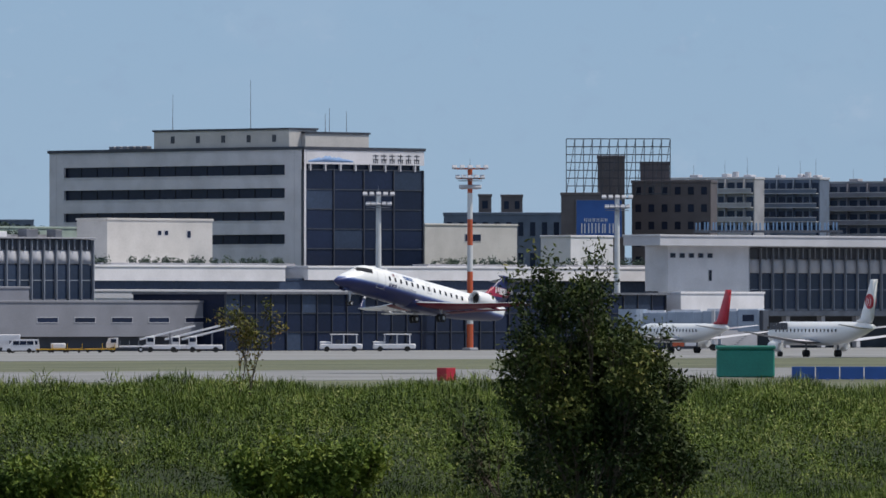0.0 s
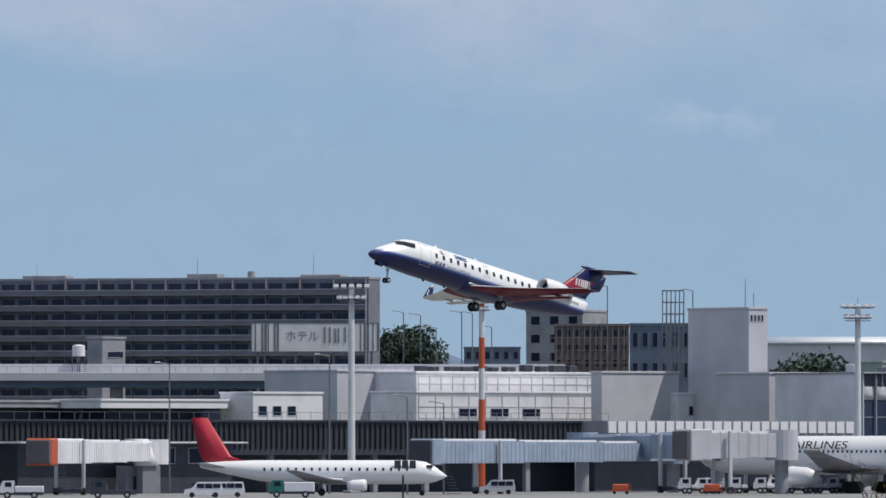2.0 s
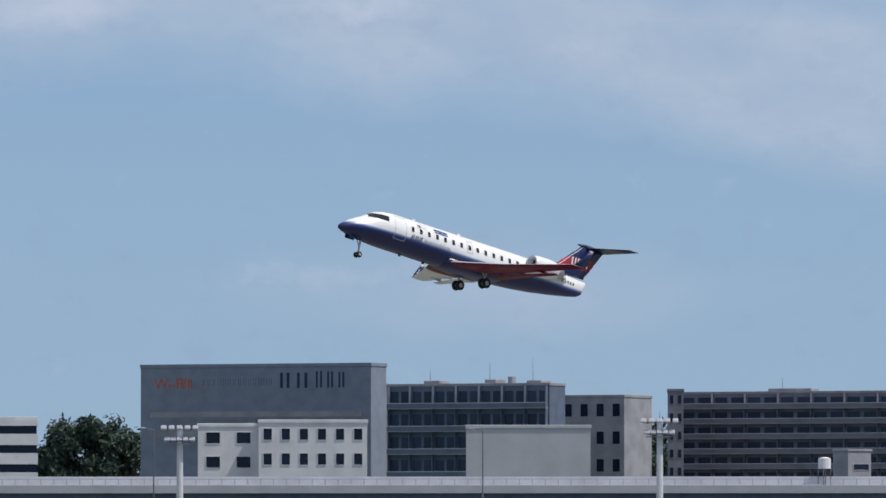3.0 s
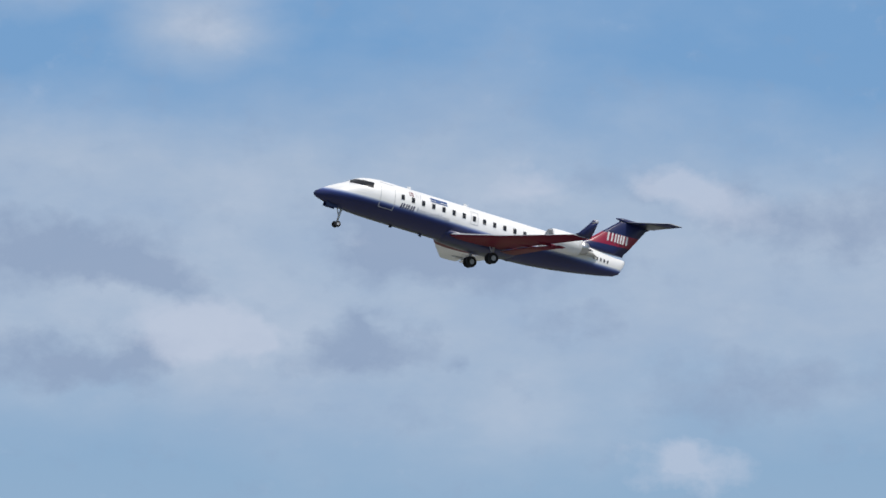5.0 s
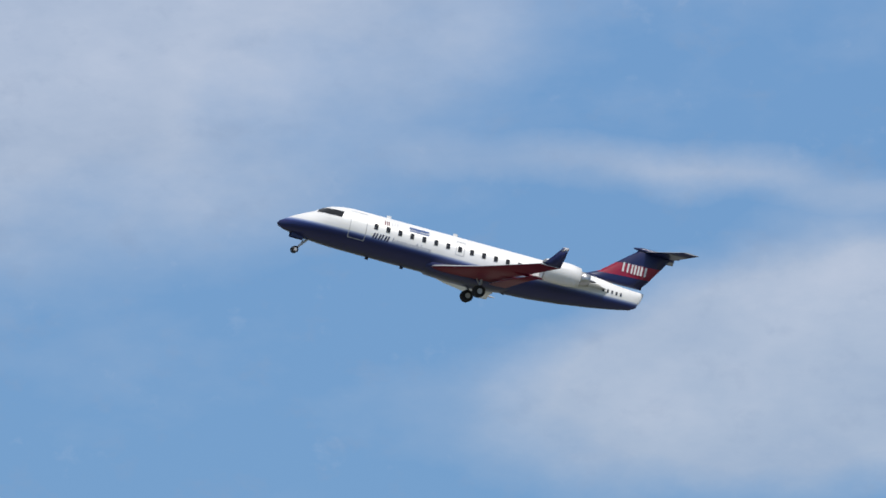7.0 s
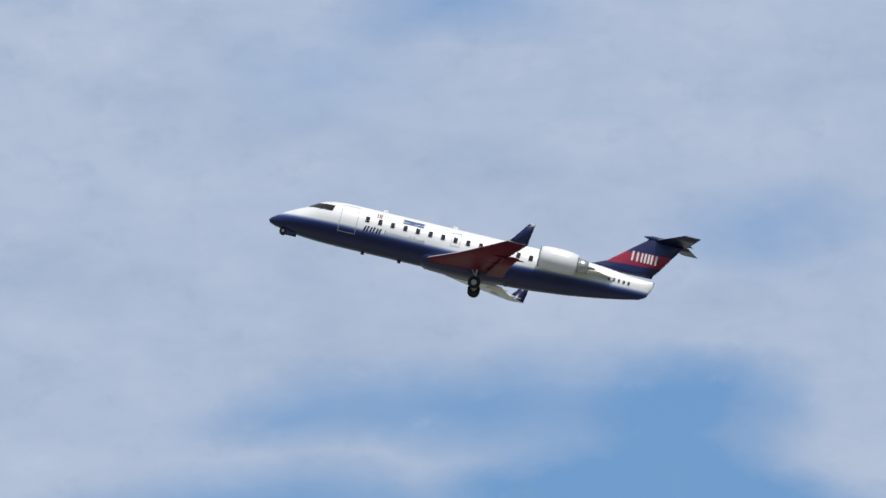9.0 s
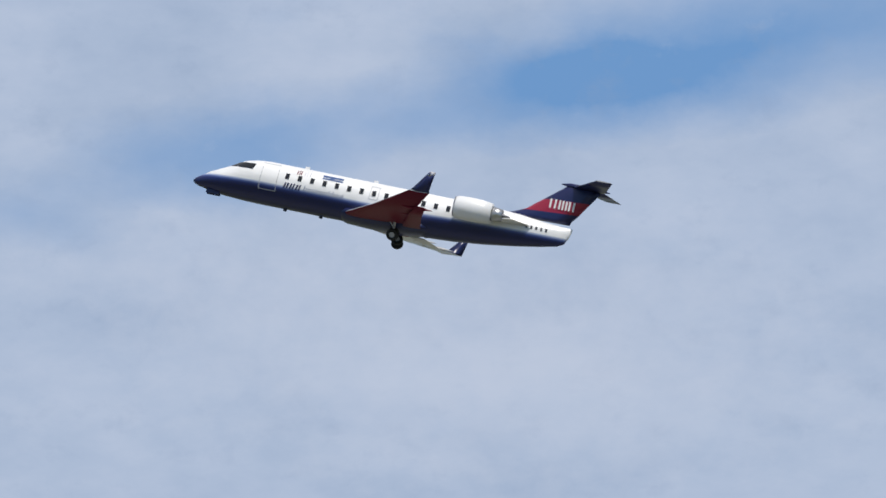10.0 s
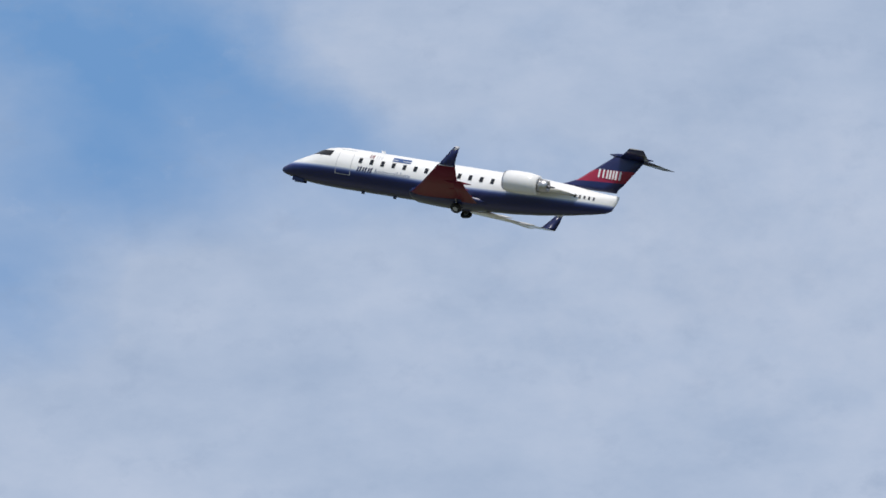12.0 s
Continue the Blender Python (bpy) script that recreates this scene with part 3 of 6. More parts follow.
# glazed boarding fingers
def finger(name, xa, xb, y, d, z0, z1, bays, label):
    """Boarding hall: louvred attic, a row of rounded white hoods, tall panes between steel fins, on columns."""
    t = thing(name, pose(xa, y, 0), label, "terminal building")
    w, h = xb - xa, z1
    part("wall", B(0.3, w - 0.3, 0.6, d, z0, h - 0.3), GLASS, t)
    part("end_wall", B(0, 0.35, 0.1, d, z0 - 1.0, h), WHITE, t)
    part("roof", B(-0.2, w + 0.2, -0.5, d + 0.2, h - 0.25, h, 0.05), GREY, t)
    at = z0 + (h - z0) * 0.80
    hd = z0 + (h - z0) * 0.58
    part("attic", B(0.35, w - 0.3, 0.3, 0.6, at, h - 0.35), DARK, t)
    bw = w / bays
    hood = bmesh.new()
    ring = []
    for x in (0.12, bw - 0.12):
        r = []
        for k in range(7):
            a = math.pi / 2 * k / 6
            r.append((x, 0.55 - 0.3 * math.sin(a) if k else 0.55, hd + (at - hd) * (1 - 0.55 * (1 - math.cos(a)))))
        r += [(x, 0.25, hd), (x, 0.55, hd)]
        ring.append(r)
    loft(hood, ring)
    hood = part("hood", hood, PALE, t)
    pane = part("pane", B(0.15, bw - 0.15, 0.35, 0.6, z0 + 0.3, hd - 0.1), GLASSB, t)
    fin = part("fin", B(-0.07, 0.07, -0.12, 0.6, z0, h - 0.4), FINGREY, t)
    bar = part("glazing_bar", B(0.1, bw - 0.1, 0.28, 0.4, z0 + (hd - z0) * 0.55, z0 + (hd - z0) * 0.55 + 0.12), FINGREY, t)
    post = part("attic_post", B(-0.07, 0.07, 0.05, 0.3, at, h - 0.3), FINGREY, t)
    rail = part("transom", B(0.1, bw - 0.1, 0.2, 0.5, z0, z0 + 0.3), STEEL, t)
    for i in range(bays + 1):
        if i:
            again(fin, t, pose(i * bw, 0, 0))
        if 0 < i < bays:
            again(hood, t, pose(i * bw, 0, 0))
            again(pane, t, pose(i * bw, 0, 0))
            again(rail, t, pose(i * bw, 0, 0))
            again(bar, t, pose(i * bw, 0, 0))
            again(post, t, pose((i + 0.5) * bw, 0, 0))
    part("floor_slab", B(0, w, -0.3, d, z0 - 0.9, z0, 0.05), STEEL, t)
    # dark box put in for the shade beneath the hall
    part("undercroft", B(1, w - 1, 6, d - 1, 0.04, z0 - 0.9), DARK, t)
    col = part("column", B(-0.5, 0.5, 1, 2, 0.04, z0 - 0.9, 0.05), PALE, t, m=pose(2, 0, 0))
    n = round(w / 9)
    for i in range(1, n + 1):
        again(col, t, pose(2 + (w - 4) * i / n, 0, 0))
    rng = random.Random(int(w))
    for i in range(int(w / 6)):
        part("roof_vent", B(i * 6 + 1, i * 6 + 1.5 + 2 * rng.random(), 3, 5, h, h + 0.4 + 0.9 * rng.random(), 0.08), STEEL if i % 3 else WHITE, t)
    return t


finger("boarding_hall", 908.83, 1016.95, 1060.0, 19.5, 7.5, 17.1, 42, "long glazed boarding hall with white hoods and steel fins")
finger("boarding_hall", 1163.94, 1305.53, 1060.0, 20.0, 6.1, 16.6, 48, "long glazed boarding hall with white hoods and steel fins")


def hall(name, label, x0, x1, y, d, z0, z1, mat, wins=(), roofmat=None, category="building", cap=0.35):
    """Plain walled block aligned with the apron; wins: rows of (x0, x1, z0, z1, count) of framed windows in its front."""
    t = thing(name, pose(x0, y, 0), label, category)
    w = x1 - x0
    part("wall", B(0, w, 0, d, z0, z1), mat, t)
    part("roof", B(-0.15, w + 0.15, -0.15, d + 0.15, z1, z1 + cap, 0.04), roofmat or mat, t)
    for a, b, c, e, n in wins:
        st = (b - a) / n
        ww = st * 0.55 if n > 1 else b - a
        fr = bmesh.new()
        for q in ((-0.08, ww + 0.08, c - 0.08, c), (-0.08, ww + 0.08, e, e + 0.08), (-0.08, 0, c, e), (ww, ww + 0.08, c, e)):
            box(fr, q[0], q[1], -0.08, 0.03, q[2], q[3])
        fr = part("window", fr, PALE, t, m=pose(a, 0, 0))
        pn = part("pane", B(0, ww, -0.03, 0.02, c, e), GLASS, fr)
        for i in range(1, n):
            o = again(fr, t, pose(a + st * i, 0, 0))
            again(pn, o, pose(0, 0, 0))
    return t


# terrace levels before the office block
hall("terrace_hall", "long white terrace parapet over a glazed concourse", 1036.14, 1165.99, 1080.0, 40, 9.0, 10.8, GLASSB)
t_ = hall("terrace_parapet", "long white parapet of the planted roof terrace", 1035.18, 1076.84, 1079.0, 42, 10.7, 12.8, WHITE, category="parapet")
t_ = hall("terrace_parapet", "long white parapet of the planted roof terrace", 1081.87, 1164.91, 1079.0, 42, 10.9, 12.8, WHITE, category="parapet")
hall("concourse_hall", "pale grey concourse hall with a plain lower wall", 1034.22, 1127.11, 1078.0, 10, 8.0, 9.0, PALE)
hall("rooftop_hall", "cream windowed hall standing on the terrace roof", 1058.28, 1081.44, 1100.0, 6.9, 12.8, 20.3, CREAM, [(11, 14, 18.0, 18.7, 2), (17.5, 18.3, 17.6, 18.7, 1)])
hall("service_building", "low white service building with five small windows", 973.95 - 22, 1020.51, 1035.0, 15, 2.2, 7.2, SLATE, [(29.52, 67.52, 4.3, 5.0, 5)])
# solid dark block drawn in place of the open floor's shade
hall("service_undercroft", "dark block for the shade of the open floor under the service building", 975.83 - 18, 1022.48, 1037.0, 10, 0.04, 2.2, DARK)
hall("service_annex", "pale grey upper annex with a skylight", 967.31, 994.07, 1050.0, 12, 0.04, 9.3, SLATE)


def glazed_hall():
    t = thing("glazed_concourse", pose(1015.58, 1030.0, 0), "dark glazed two-storey concourse with steel mullions", "terminal building")
    w, h = 1112.01 - 1015.58, 8.5
    part("wall", B(0, w, 0.4, 20, 0.04, h), GLASS, t)
    part("roof", B(-0.3, w + 0.3, -0.4, 20, h, h + 0.35), STEEL, t)
    rng = random.Random(2)
    n = 30
    for i in range(n):
        for j in range(3):
            if rng.random() < 0.8:
                part("pane", B(w * i / n + 0.08, w * (i + 1) / n - 0.08, 0.3, 0.4, h * j / 3 + 0.1, h * (j + 1) / 3 - 0.1), GLASSB if rng.random() < 0.12 else GLASS, t)
    for i in range(n + 1):
        part("mullion", B(w * i / n - 0.06, w * i / n + 0.06, 0.1, 0.4, 0.04, h), DARK, t)
    for j in range(1, 3):
        part("transom", B(0, w, 0.15, 0.4, h * j / 3 - 0.06, h * j / 3 + 0.06), DARK, t)


glazed_hall()
hall("terminal_wing", "cream hall with shaded end beside the office block", 1211.98, 1235.20, 1180.0, 8, 0, 21.0, CREAM, [(10, 14, 18.3, 19.5, 1)])
hall("white_roof_house", "white roof house with a shaded flank", 1217.19, 1227.88, 1150.0, 7.1, 0, 18.8, WHITE)
hall("terminal_corner", "white terminal corner block with small square windows", 1142.51, 1161.75, 1058.0, 5, 9.2, 16.4, WHITE, [(0.5, 11.5, 14.6, 15.3, 5), (9.6, 10.3, 10.9, 12.6, 1)])
hall("terminal_eave", "broad pale roof slab over the terminal", 1136.35, 1299.38, 1054.0, 8, 16.5, 17.9, PALE)

# north halls
hall("cargo_hall", "grey-blue metal cargo hall with a lit front", 882.83, 897.81, 1150.0, 18.0, 0, 17.6, PALE)
hall("long_hall", "long white hall with a strip of high windows", 890.01, 925.66, 1140.0, 12, 0, 17.3, WHITE)
hall("lower_hall", "white lower hall front with doors and vents", 880.64, 915.92, 1128.0, 11, 0, 14.3, WHITE, [(8, 26, 10.9, 12.0, 3)])
for y_, z_, zt_, n_ in ((1140.0, 14.6, 16.9, 16), (1128.0, 10.6, 14.0, 11)):
    pn = thing("wall_panelling", pose(890.3 if n_ > 12 else 881.0, y_, 0), "pale panel joints on a white hall front", "panelling")
    post = part("panel_joint", B(0, 0.12, -0.10, -0.004, z_, zt_), PALE, pn)
    for i in range(1, n_):
        again(post, pn, pose(i * 34.6 / n_, 0, 0))
    for k in range(3):
        part("panel_rail", B(0, 34.6, -0.06, -0.002, z_ + (zt_ - z_) * k / 2 - 0.06, z_ + (zt_ - z_) * k / 2 + 0.06), PALE, pn)
rng = random.Random(31)
for i in range(11):
    ac = thing("roof_plant", pose(893 + i * 2.9, 1143.0 + rng.random(), 17.65), "dark air conditioning unit on the hall roof", "air conditioner", "roof plant units")
    w_ = rng.uniform(1.2, 2.5)
    part("casing", B(0, w_, 0, 1.5, 0.12, rng.uniform(0.7, 1.1), 0.06), DARK, ac)
    part("base_rail", B(0.1, w_ - 0.1, 0.2, 1.3, 0, 0.12), STEEL, ac)
hall("white_store", "windowless pale metal store", 909.31, 924.11, 1120.0, 2.5, 0, 17.3, PALE)
hall("low_store", "low white store with wide doors", 922.46, 935.88, 1118.0, 3, 0, 14.1, WHITE, [(2, 8, 11.1, 12.4, 2)])
tower = hall("stair_tower", "tall grey concrete tower with a row of openings", 925.21, 928.83, 1105.0, 14.1, 0, 26.8, PALE, [(0.3, 3.1, 25.0, 25.9, 4)], category="tower")
for q in ((1.0, 2.0, 4.5), (1.8, 1.0, 2.5)):
    part("antenna", tube(bmesh.new(), (q[0], q[1], 26.8), (q[0], q[1], 26.8 + q[2]), 0.08, 0.04, 6), STEEL, tower)
hall("flat_terrace", "pale terrace house with roof plant", 918.23, 935.72, 1092.0, 12, 0, 17.0, PALE, [(3, 7, 11.5, 12.7, 2)])


def dark_gallery():
    """Low dark boarding gallery with a railing on its roof."""
    x0, x1, y = 687.73, 863.35, 1062.0
    t = thing("boarding_gallery", pose(x0, y, 0), "low dark ribbed boarding gallery with roof railing", "terminal building")
    w, h = x1 - x0, 10.0
    part("wall", B(0, w, 0, 18, 5.2, h), DARK, t)
    # shade below the gallery, made as a dark solid
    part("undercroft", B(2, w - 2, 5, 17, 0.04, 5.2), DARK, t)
    rib = part("rib", B(-0.08, 0.08, -0.25, 0, 6.0, h - 0.5), BLACK, t)
    n = int(w / 0.9)
    for i in range(1, n + 1):
        again(rib, t, pose(w * i / n, 0, 0))
    part("roof", B(-0.2, w + 0.2, -0.4, 18.2, h - 0.25, h), DARK, t)
    part("handrail", B(0, w, -0.1, -0.04, h + 1.0, h + 1.06), STEEL, t)
    post = part("rail_post", B(-0.03, 0.03, -0.1, -0.04, h, h + 1.0), STEEL, t)
    n = int(w / 2.5)
    for i in range(1, n + 1):
        again(post, t, pose(w * i / n, 0, 0))
    col = part("column", B(-0.4, 0.4, 1, 1.8, 0.04, 5.2, 0.04), GREY, t)
    for i in range(1, int(w / 9)):
        again(col, t, pose(i * 9, 0, 0))


dark_gallery()
x0, x1 = 858.48, 905.19
gal = thing("panelled_parapet", pose(x0, 1056, 0), "pale panelled parapet of the roof walkway with dark posts", "parapet")
part("wall", B(0, x1 - x0, 0.2, 6, 6.4, 10.0), GREY, gal)
pan = part("panel", B(0.12, 1.5, 0, 0.2, 8.3, 9.9), WHITE, gal)
for i in range(1, int((x1 - x0) / 1.75)):
    again(pan, gal, pose(i * 1.75, 0, 0))
# dark solid standing for shade below the walkway
part("undercroft", B(0, x1 - x0, 3, 6, 0.04, 6.4), DARK, gal)

hall("staff_block", "white two-storey block with square windows", 796.12, 808.79, 1210.0, 10, 0, 14.0, CREAM, [(1, 8, 11.5, 12.8, 3), (1, 8, 9.3, 10.4, 3)])
hall("staff_block", "white two-storey block with square windows", 805.14, 827.09, 1200.0, 10, 0, 14.1, WHITE, [(1, 15, 12.6, 13.9, 6), (1, 15, 9.9, 11.3, 6)])
hall("canopy_hall", "long flat grey canopy on posts before dark glazing", 797.07, 839.40, 1150.0, 12, 12.1, 12.8, GREY)
hall("canopy_glazing", "dark glazing under the canopy", 801.53, 842.02, 1155.0, 6, 0, 12.2, GLASSB)
hall("canopy_hall", "long flat white canopy on posts before dark glazing", 831.89, 854.99, 1140.0, 12, 12.0, 13.0, WHITE)
hall("canopy_glazing", "dark glazing under the canopy", 837.30, 858.65, 1146.0, 6, 0, 12.0, GLASSB)
hall("gatehouse", "low white gatehouse with doors", 855.78, 868.59, 1135.0, 8, 0, 14.1, WHITE, [(1, 9, 11.0, 12.3, 3)])


# elevated expressway
def expressway():
    r = 1500.0
    t = thing("expressway", pose(865.9, 1224.8, 0, 0, 0, -35.26), "long pale elevated expressway with concrete parapets", "viaduct")
    w0, w1 = -135.0, 95.0
    za, zb, zc, zd = 19.3, 18.0, 16.9, 15.6
    part("far_parapet", B(w0, w1, 11, 11.3, zb, za), WHITE, t)
    part("near_parapet", B(w0, w1, 0, 0.3, zc - 0.3, zb - 0.1, 0.05), PALE, t)
    part("deck", B(w0, w1, 0.3, 11, zc - 0.3, zc, 0.0), GREY, t)
    part("girder", B(w0, w1, 1.0, 10, zd, zc - 0.3), BLUEG, t)
    part("rail", B(w0, w1, 0.05, 0.15, zb + 0.75, zb + 0.85), PALE, t)
    p = part("rail_post", B(-0.07, 0.07, 0.03, 0.17, zb - 0.1, zb + 0.8), PALE, t, m=pose(w0 + 1, 0, 0))
    for i in range(1, 115):
        again(p, t, pose(w0 + 1 + i * 2, 0, 0))
    c = part("pier", B(-1, 1, 4, 7, 0, zd, 0.1), GREY, t, m=pose(w0 + 10, 0, 0))
    for i in range(1, 8):
        again(c, t, pose(w0 + 10 + i * 30, 0, 0))


expressway()

# ---- the town behind ----
AP = "apartment building"
# walls in TAUPE, BLUEG, SLATEBLUE and BROWN carry haze in their base colour
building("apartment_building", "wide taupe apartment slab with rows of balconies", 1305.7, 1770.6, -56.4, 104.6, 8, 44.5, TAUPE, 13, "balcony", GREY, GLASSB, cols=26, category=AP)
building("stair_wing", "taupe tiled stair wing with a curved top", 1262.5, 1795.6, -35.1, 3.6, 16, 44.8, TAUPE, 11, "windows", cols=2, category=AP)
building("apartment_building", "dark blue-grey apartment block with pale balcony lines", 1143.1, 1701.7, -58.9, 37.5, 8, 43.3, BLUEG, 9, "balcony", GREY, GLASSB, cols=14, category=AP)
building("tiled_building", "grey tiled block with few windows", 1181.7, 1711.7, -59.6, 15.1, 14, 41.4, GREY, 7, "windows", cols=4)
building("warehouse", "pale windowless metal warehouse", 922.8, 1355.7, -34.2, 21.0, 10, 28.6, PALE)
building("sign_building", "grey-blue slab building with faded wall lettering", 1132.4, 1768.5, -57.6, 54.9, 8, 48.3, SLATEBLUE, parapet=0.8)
building("beige_stair_block", "beige and brown stair block with windows", 1153.8, 1752.3, -33.4, 3.9, 16, 44.2, CREAM, 12, "windows", cols=2)
building("white_apartments", "white apartment house with square windows", 925.2, 1426.2, -33.0, 19.0, 12, 30.4, WHITE, 7, "windows", cols=6, category=AP)
building("white_apartments", "white apartment house with square windows", 916.0, 1439.3, -32.5, 10.7, 10, 29.8, WHITE, 7, "windows", cols=2, category=AP)
building("hotel", "white terraced hotel with dark window bands", 975.8, 1630.3, -30.9, 29.3, 18, 33.9, WHITE, 9, "bands", category="hotel")
building("hotel_sign_house", "white roof house carrying a dark sign", 973.7, 1637.3, -30.7, 17.5, 8, 41.3, WHITE, z0=33.9)
building("stepped_building", "grey stepped block with an open stair", 1441.0, 1792.7, -63.8, 14.8, 14, 38.8, GREY, 9, "windows", cols=3)
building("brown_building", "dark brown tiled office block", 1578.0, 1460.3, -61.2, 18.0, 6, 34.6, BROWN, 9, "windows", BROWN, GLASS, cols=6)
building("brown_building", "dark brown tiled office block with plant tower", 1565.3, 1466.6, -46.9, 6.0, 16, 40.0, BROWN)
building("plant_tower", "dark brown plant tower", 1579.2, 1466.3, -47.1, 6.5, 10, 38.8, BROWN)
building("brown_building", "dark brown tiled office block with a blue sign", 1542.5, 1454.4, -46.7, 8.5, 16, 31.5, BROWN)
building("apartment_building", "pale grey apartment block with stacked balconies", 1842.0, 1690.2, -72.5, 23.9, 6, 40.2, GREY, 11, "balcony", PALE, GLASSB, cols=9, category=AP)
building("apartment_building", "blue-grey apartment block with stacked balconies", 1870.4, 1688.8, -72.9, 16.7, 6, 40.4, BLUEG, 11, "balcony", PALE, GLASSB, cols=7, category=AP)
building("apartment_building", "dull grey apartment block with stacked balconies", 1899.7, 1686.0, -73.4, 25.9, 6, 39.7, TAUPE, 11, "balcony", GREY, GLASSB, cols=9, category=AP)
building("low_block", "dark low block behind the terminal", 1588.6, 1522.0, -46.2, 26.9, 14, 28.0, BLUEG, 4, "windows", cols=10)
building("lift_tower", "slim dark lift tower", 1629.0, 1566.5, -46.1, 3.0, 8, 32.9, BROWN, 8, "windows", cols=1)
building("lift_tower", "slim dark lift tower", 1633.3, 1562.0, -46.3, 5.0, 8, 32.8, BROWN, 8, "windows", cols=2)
hall("green_roof_hall", "long hall with a pale green roof", 998.67, 1113.41, 1160.0, 6, 0, 19.6, ROOFG)
t_ = building("white_arched_hall", "white hall with a pitched roof glaring in the sun", 1106.0, 1291.1, -40.6, 32.1, 20, 24.3, WHITE)
w_ =  32.1
rf = bmesh.new()
z_ = 24.3
loft(rf, [[(x, -0.6, z_ + 0.3), (x, 4, z_ + 1.1), (x, 9, 25.9), (x, 14, z_ + 1.1), (x, 20, z_ + 0.3)] for x in (-w_ / 2 - 0.5, w_ / 2 + 0.5)])
part("pitched_roof", rf, JETWHITE, t_)
rng = random.Random(8)
u = 0
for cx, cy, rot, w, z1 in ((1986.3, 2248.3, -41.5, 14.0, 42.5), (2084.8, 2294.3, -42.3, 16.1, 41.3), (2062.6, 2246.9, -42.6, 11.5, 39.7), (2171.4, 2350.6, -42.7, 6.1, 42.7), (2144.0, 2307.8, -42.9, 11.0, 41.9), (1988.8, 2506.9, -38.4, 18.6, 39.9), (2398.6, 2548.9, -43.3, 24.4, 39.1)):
    # their haze is only the blued base colour of BLUEG
    building("town_building", "grey town building on the skyline, haze put into its colour", cx, cy, rot, w, 15, z1, BLUEG, 8, "windows", cols=6)


# ---- the departing aircraft ----
def ellipse_ring(x, top, bot, w, n=28):
    zc, rz = (top + bot) / 2, (top - bot) / 2
    return [(x, w * math.sin(2 * math.pi * i / n), zc + rz * math.cos(2 * math.pi * i / n)) for i in range(n)]


def livery_material(name, kind):
    """White over navy with a soft fade along the body; or the navy fin with its red slanting band."""
    m = bpy.data.materials.new(name)
    m.use_nodes = True
    nt = m.node_tree
    N, L = nt.nodes.new, nt.links.new
    b = nt.nodes["Principled BSDF"]
    co, sep = N("ShaderNodeTexCoord"), N("ShaderNodeSeparateXYZ")
    L(co.outputs["Object"], sep.inputs[0])
    ma = N("ShaderNodeMath")
    ma.operation = "MULTIPLY_ADD"
    if kind == "body":
        ma.inputs[1].default_value, ma.inputs[2].default_value = 0.35, 0.5
        L(sep.outputs["Z"], ma.inputs[0])
        tilt = N("ShaderNodeMath")
        tilt.operation = "MULTIPLY_ADD"
        tilt.inputs[1].default_value = -0.016
        aft = N("ShaderNodeMath")
        aft.operation = "SUBTRACT"
        aft.inputs[1].default_value = 14.5
        L(sep.outputs["X"], aft.inputs[0])
        rear = N("ShaderNodeMath")
        rear.operation = "MAXIMUM"
        rear.inputs[1].default_value = 0.0
        L(aft.outputs[0], rear.inputs[0])
        L(rear.outputs[0], tilt.inputs[0])
        L(ma.outputs[0], tilt.inputs[2])
        navy, white = (0.010, 0.016, 0.085), (0.82, 0.82, 0.82)
        col = ramp(nt, tilt.outputs[0], [(0.0, navy), (0.26, navy), (0.32, (0.016, 0.028, 0.135)), (0.36, (0.065, 0.105, 0.29)), (0.395, (0.34, 0.41, 0.61)), (0.425, white)])
    else:
        ma.inputs[1].default_value = -0.07
        L(sep.outputs["X"], ma.inputs[0])
        L(sep.outputs["Z"], ma.inputs[2])
        band = N("ShaderNodeMath")
        band.operation = "MULTIPLY_ADD"
        band.inputs[1].default_value, band.inputs[2].default_value = 0.5, 0.5
        L(ma.outputs[0], band.inputs[0])
        col = ramp(nt, band.outputs[0], [(0, (0.012, 0.018, 0.085)), (0.565, (0.29, 0.014, 0.045)), (1.0 - 0.01, (0.012, 0.018, 0.085))])
        for n in nt.nodes:
            if n.type == "VALTORGB":
                n.color_ramp.interpolation = "CONSTANT"
    gr = N("ShaderNodeTexNoise")
    gr.inputs["Scale"].default_value = 1.2
    gr.inputs["Detail"].default_value = 6
    mp = N("ShaderNodeMapping")
    mp.inputs["Scale"].default_value = (0.5, 2, 2)
    L(co.outputs["Object"], mp.inputs[0])
    L(mp.outputs[0], gr.inputs["Vector"])
    st = ramp(nt, gr.outputs["Fac"], [(0.3, (0.9, 0.9, 0.9)), (0.6, (1, 1, 1))])
    mx = N("ShaderNodeMix")
    mx.data_type, mx.blend_type = "RGBA", "MULTIPLY"
    mx.inputs["Factor"].default_value = 1
    L(col, mx.inputs["A"])
    L(st, mx.inputs["B"])
    L(mx.outputs["Result"], b.inputs["Base Color"])
    b.inputs["Roughness"].default_value = 0.3
    return m


BODY = livery_material("white_and_navy_livery", "body")
FIN = livery_material("navy_fin_with_red_band", "fin")
NAVY = material("navy_gloss_paint", (0.012, 0.018, 0.085), 0.3, vary=0.05, stain=0.1)
WINGRED = material("dark_red_wing_paint", (0.15, 0.013, 0.032), 0.45, vary=0.06, stain=0.2, spec=0.12)
WINGGREY = material("grey_wing_paint", (0.45, 0.46, 0.48), 0.4, vary=0.05, stain=0.15)
COCKPIT = material("cockpit_glass", (0.012, 0.013, 0.016), 0.08, vary=0.1, stain=0.1)
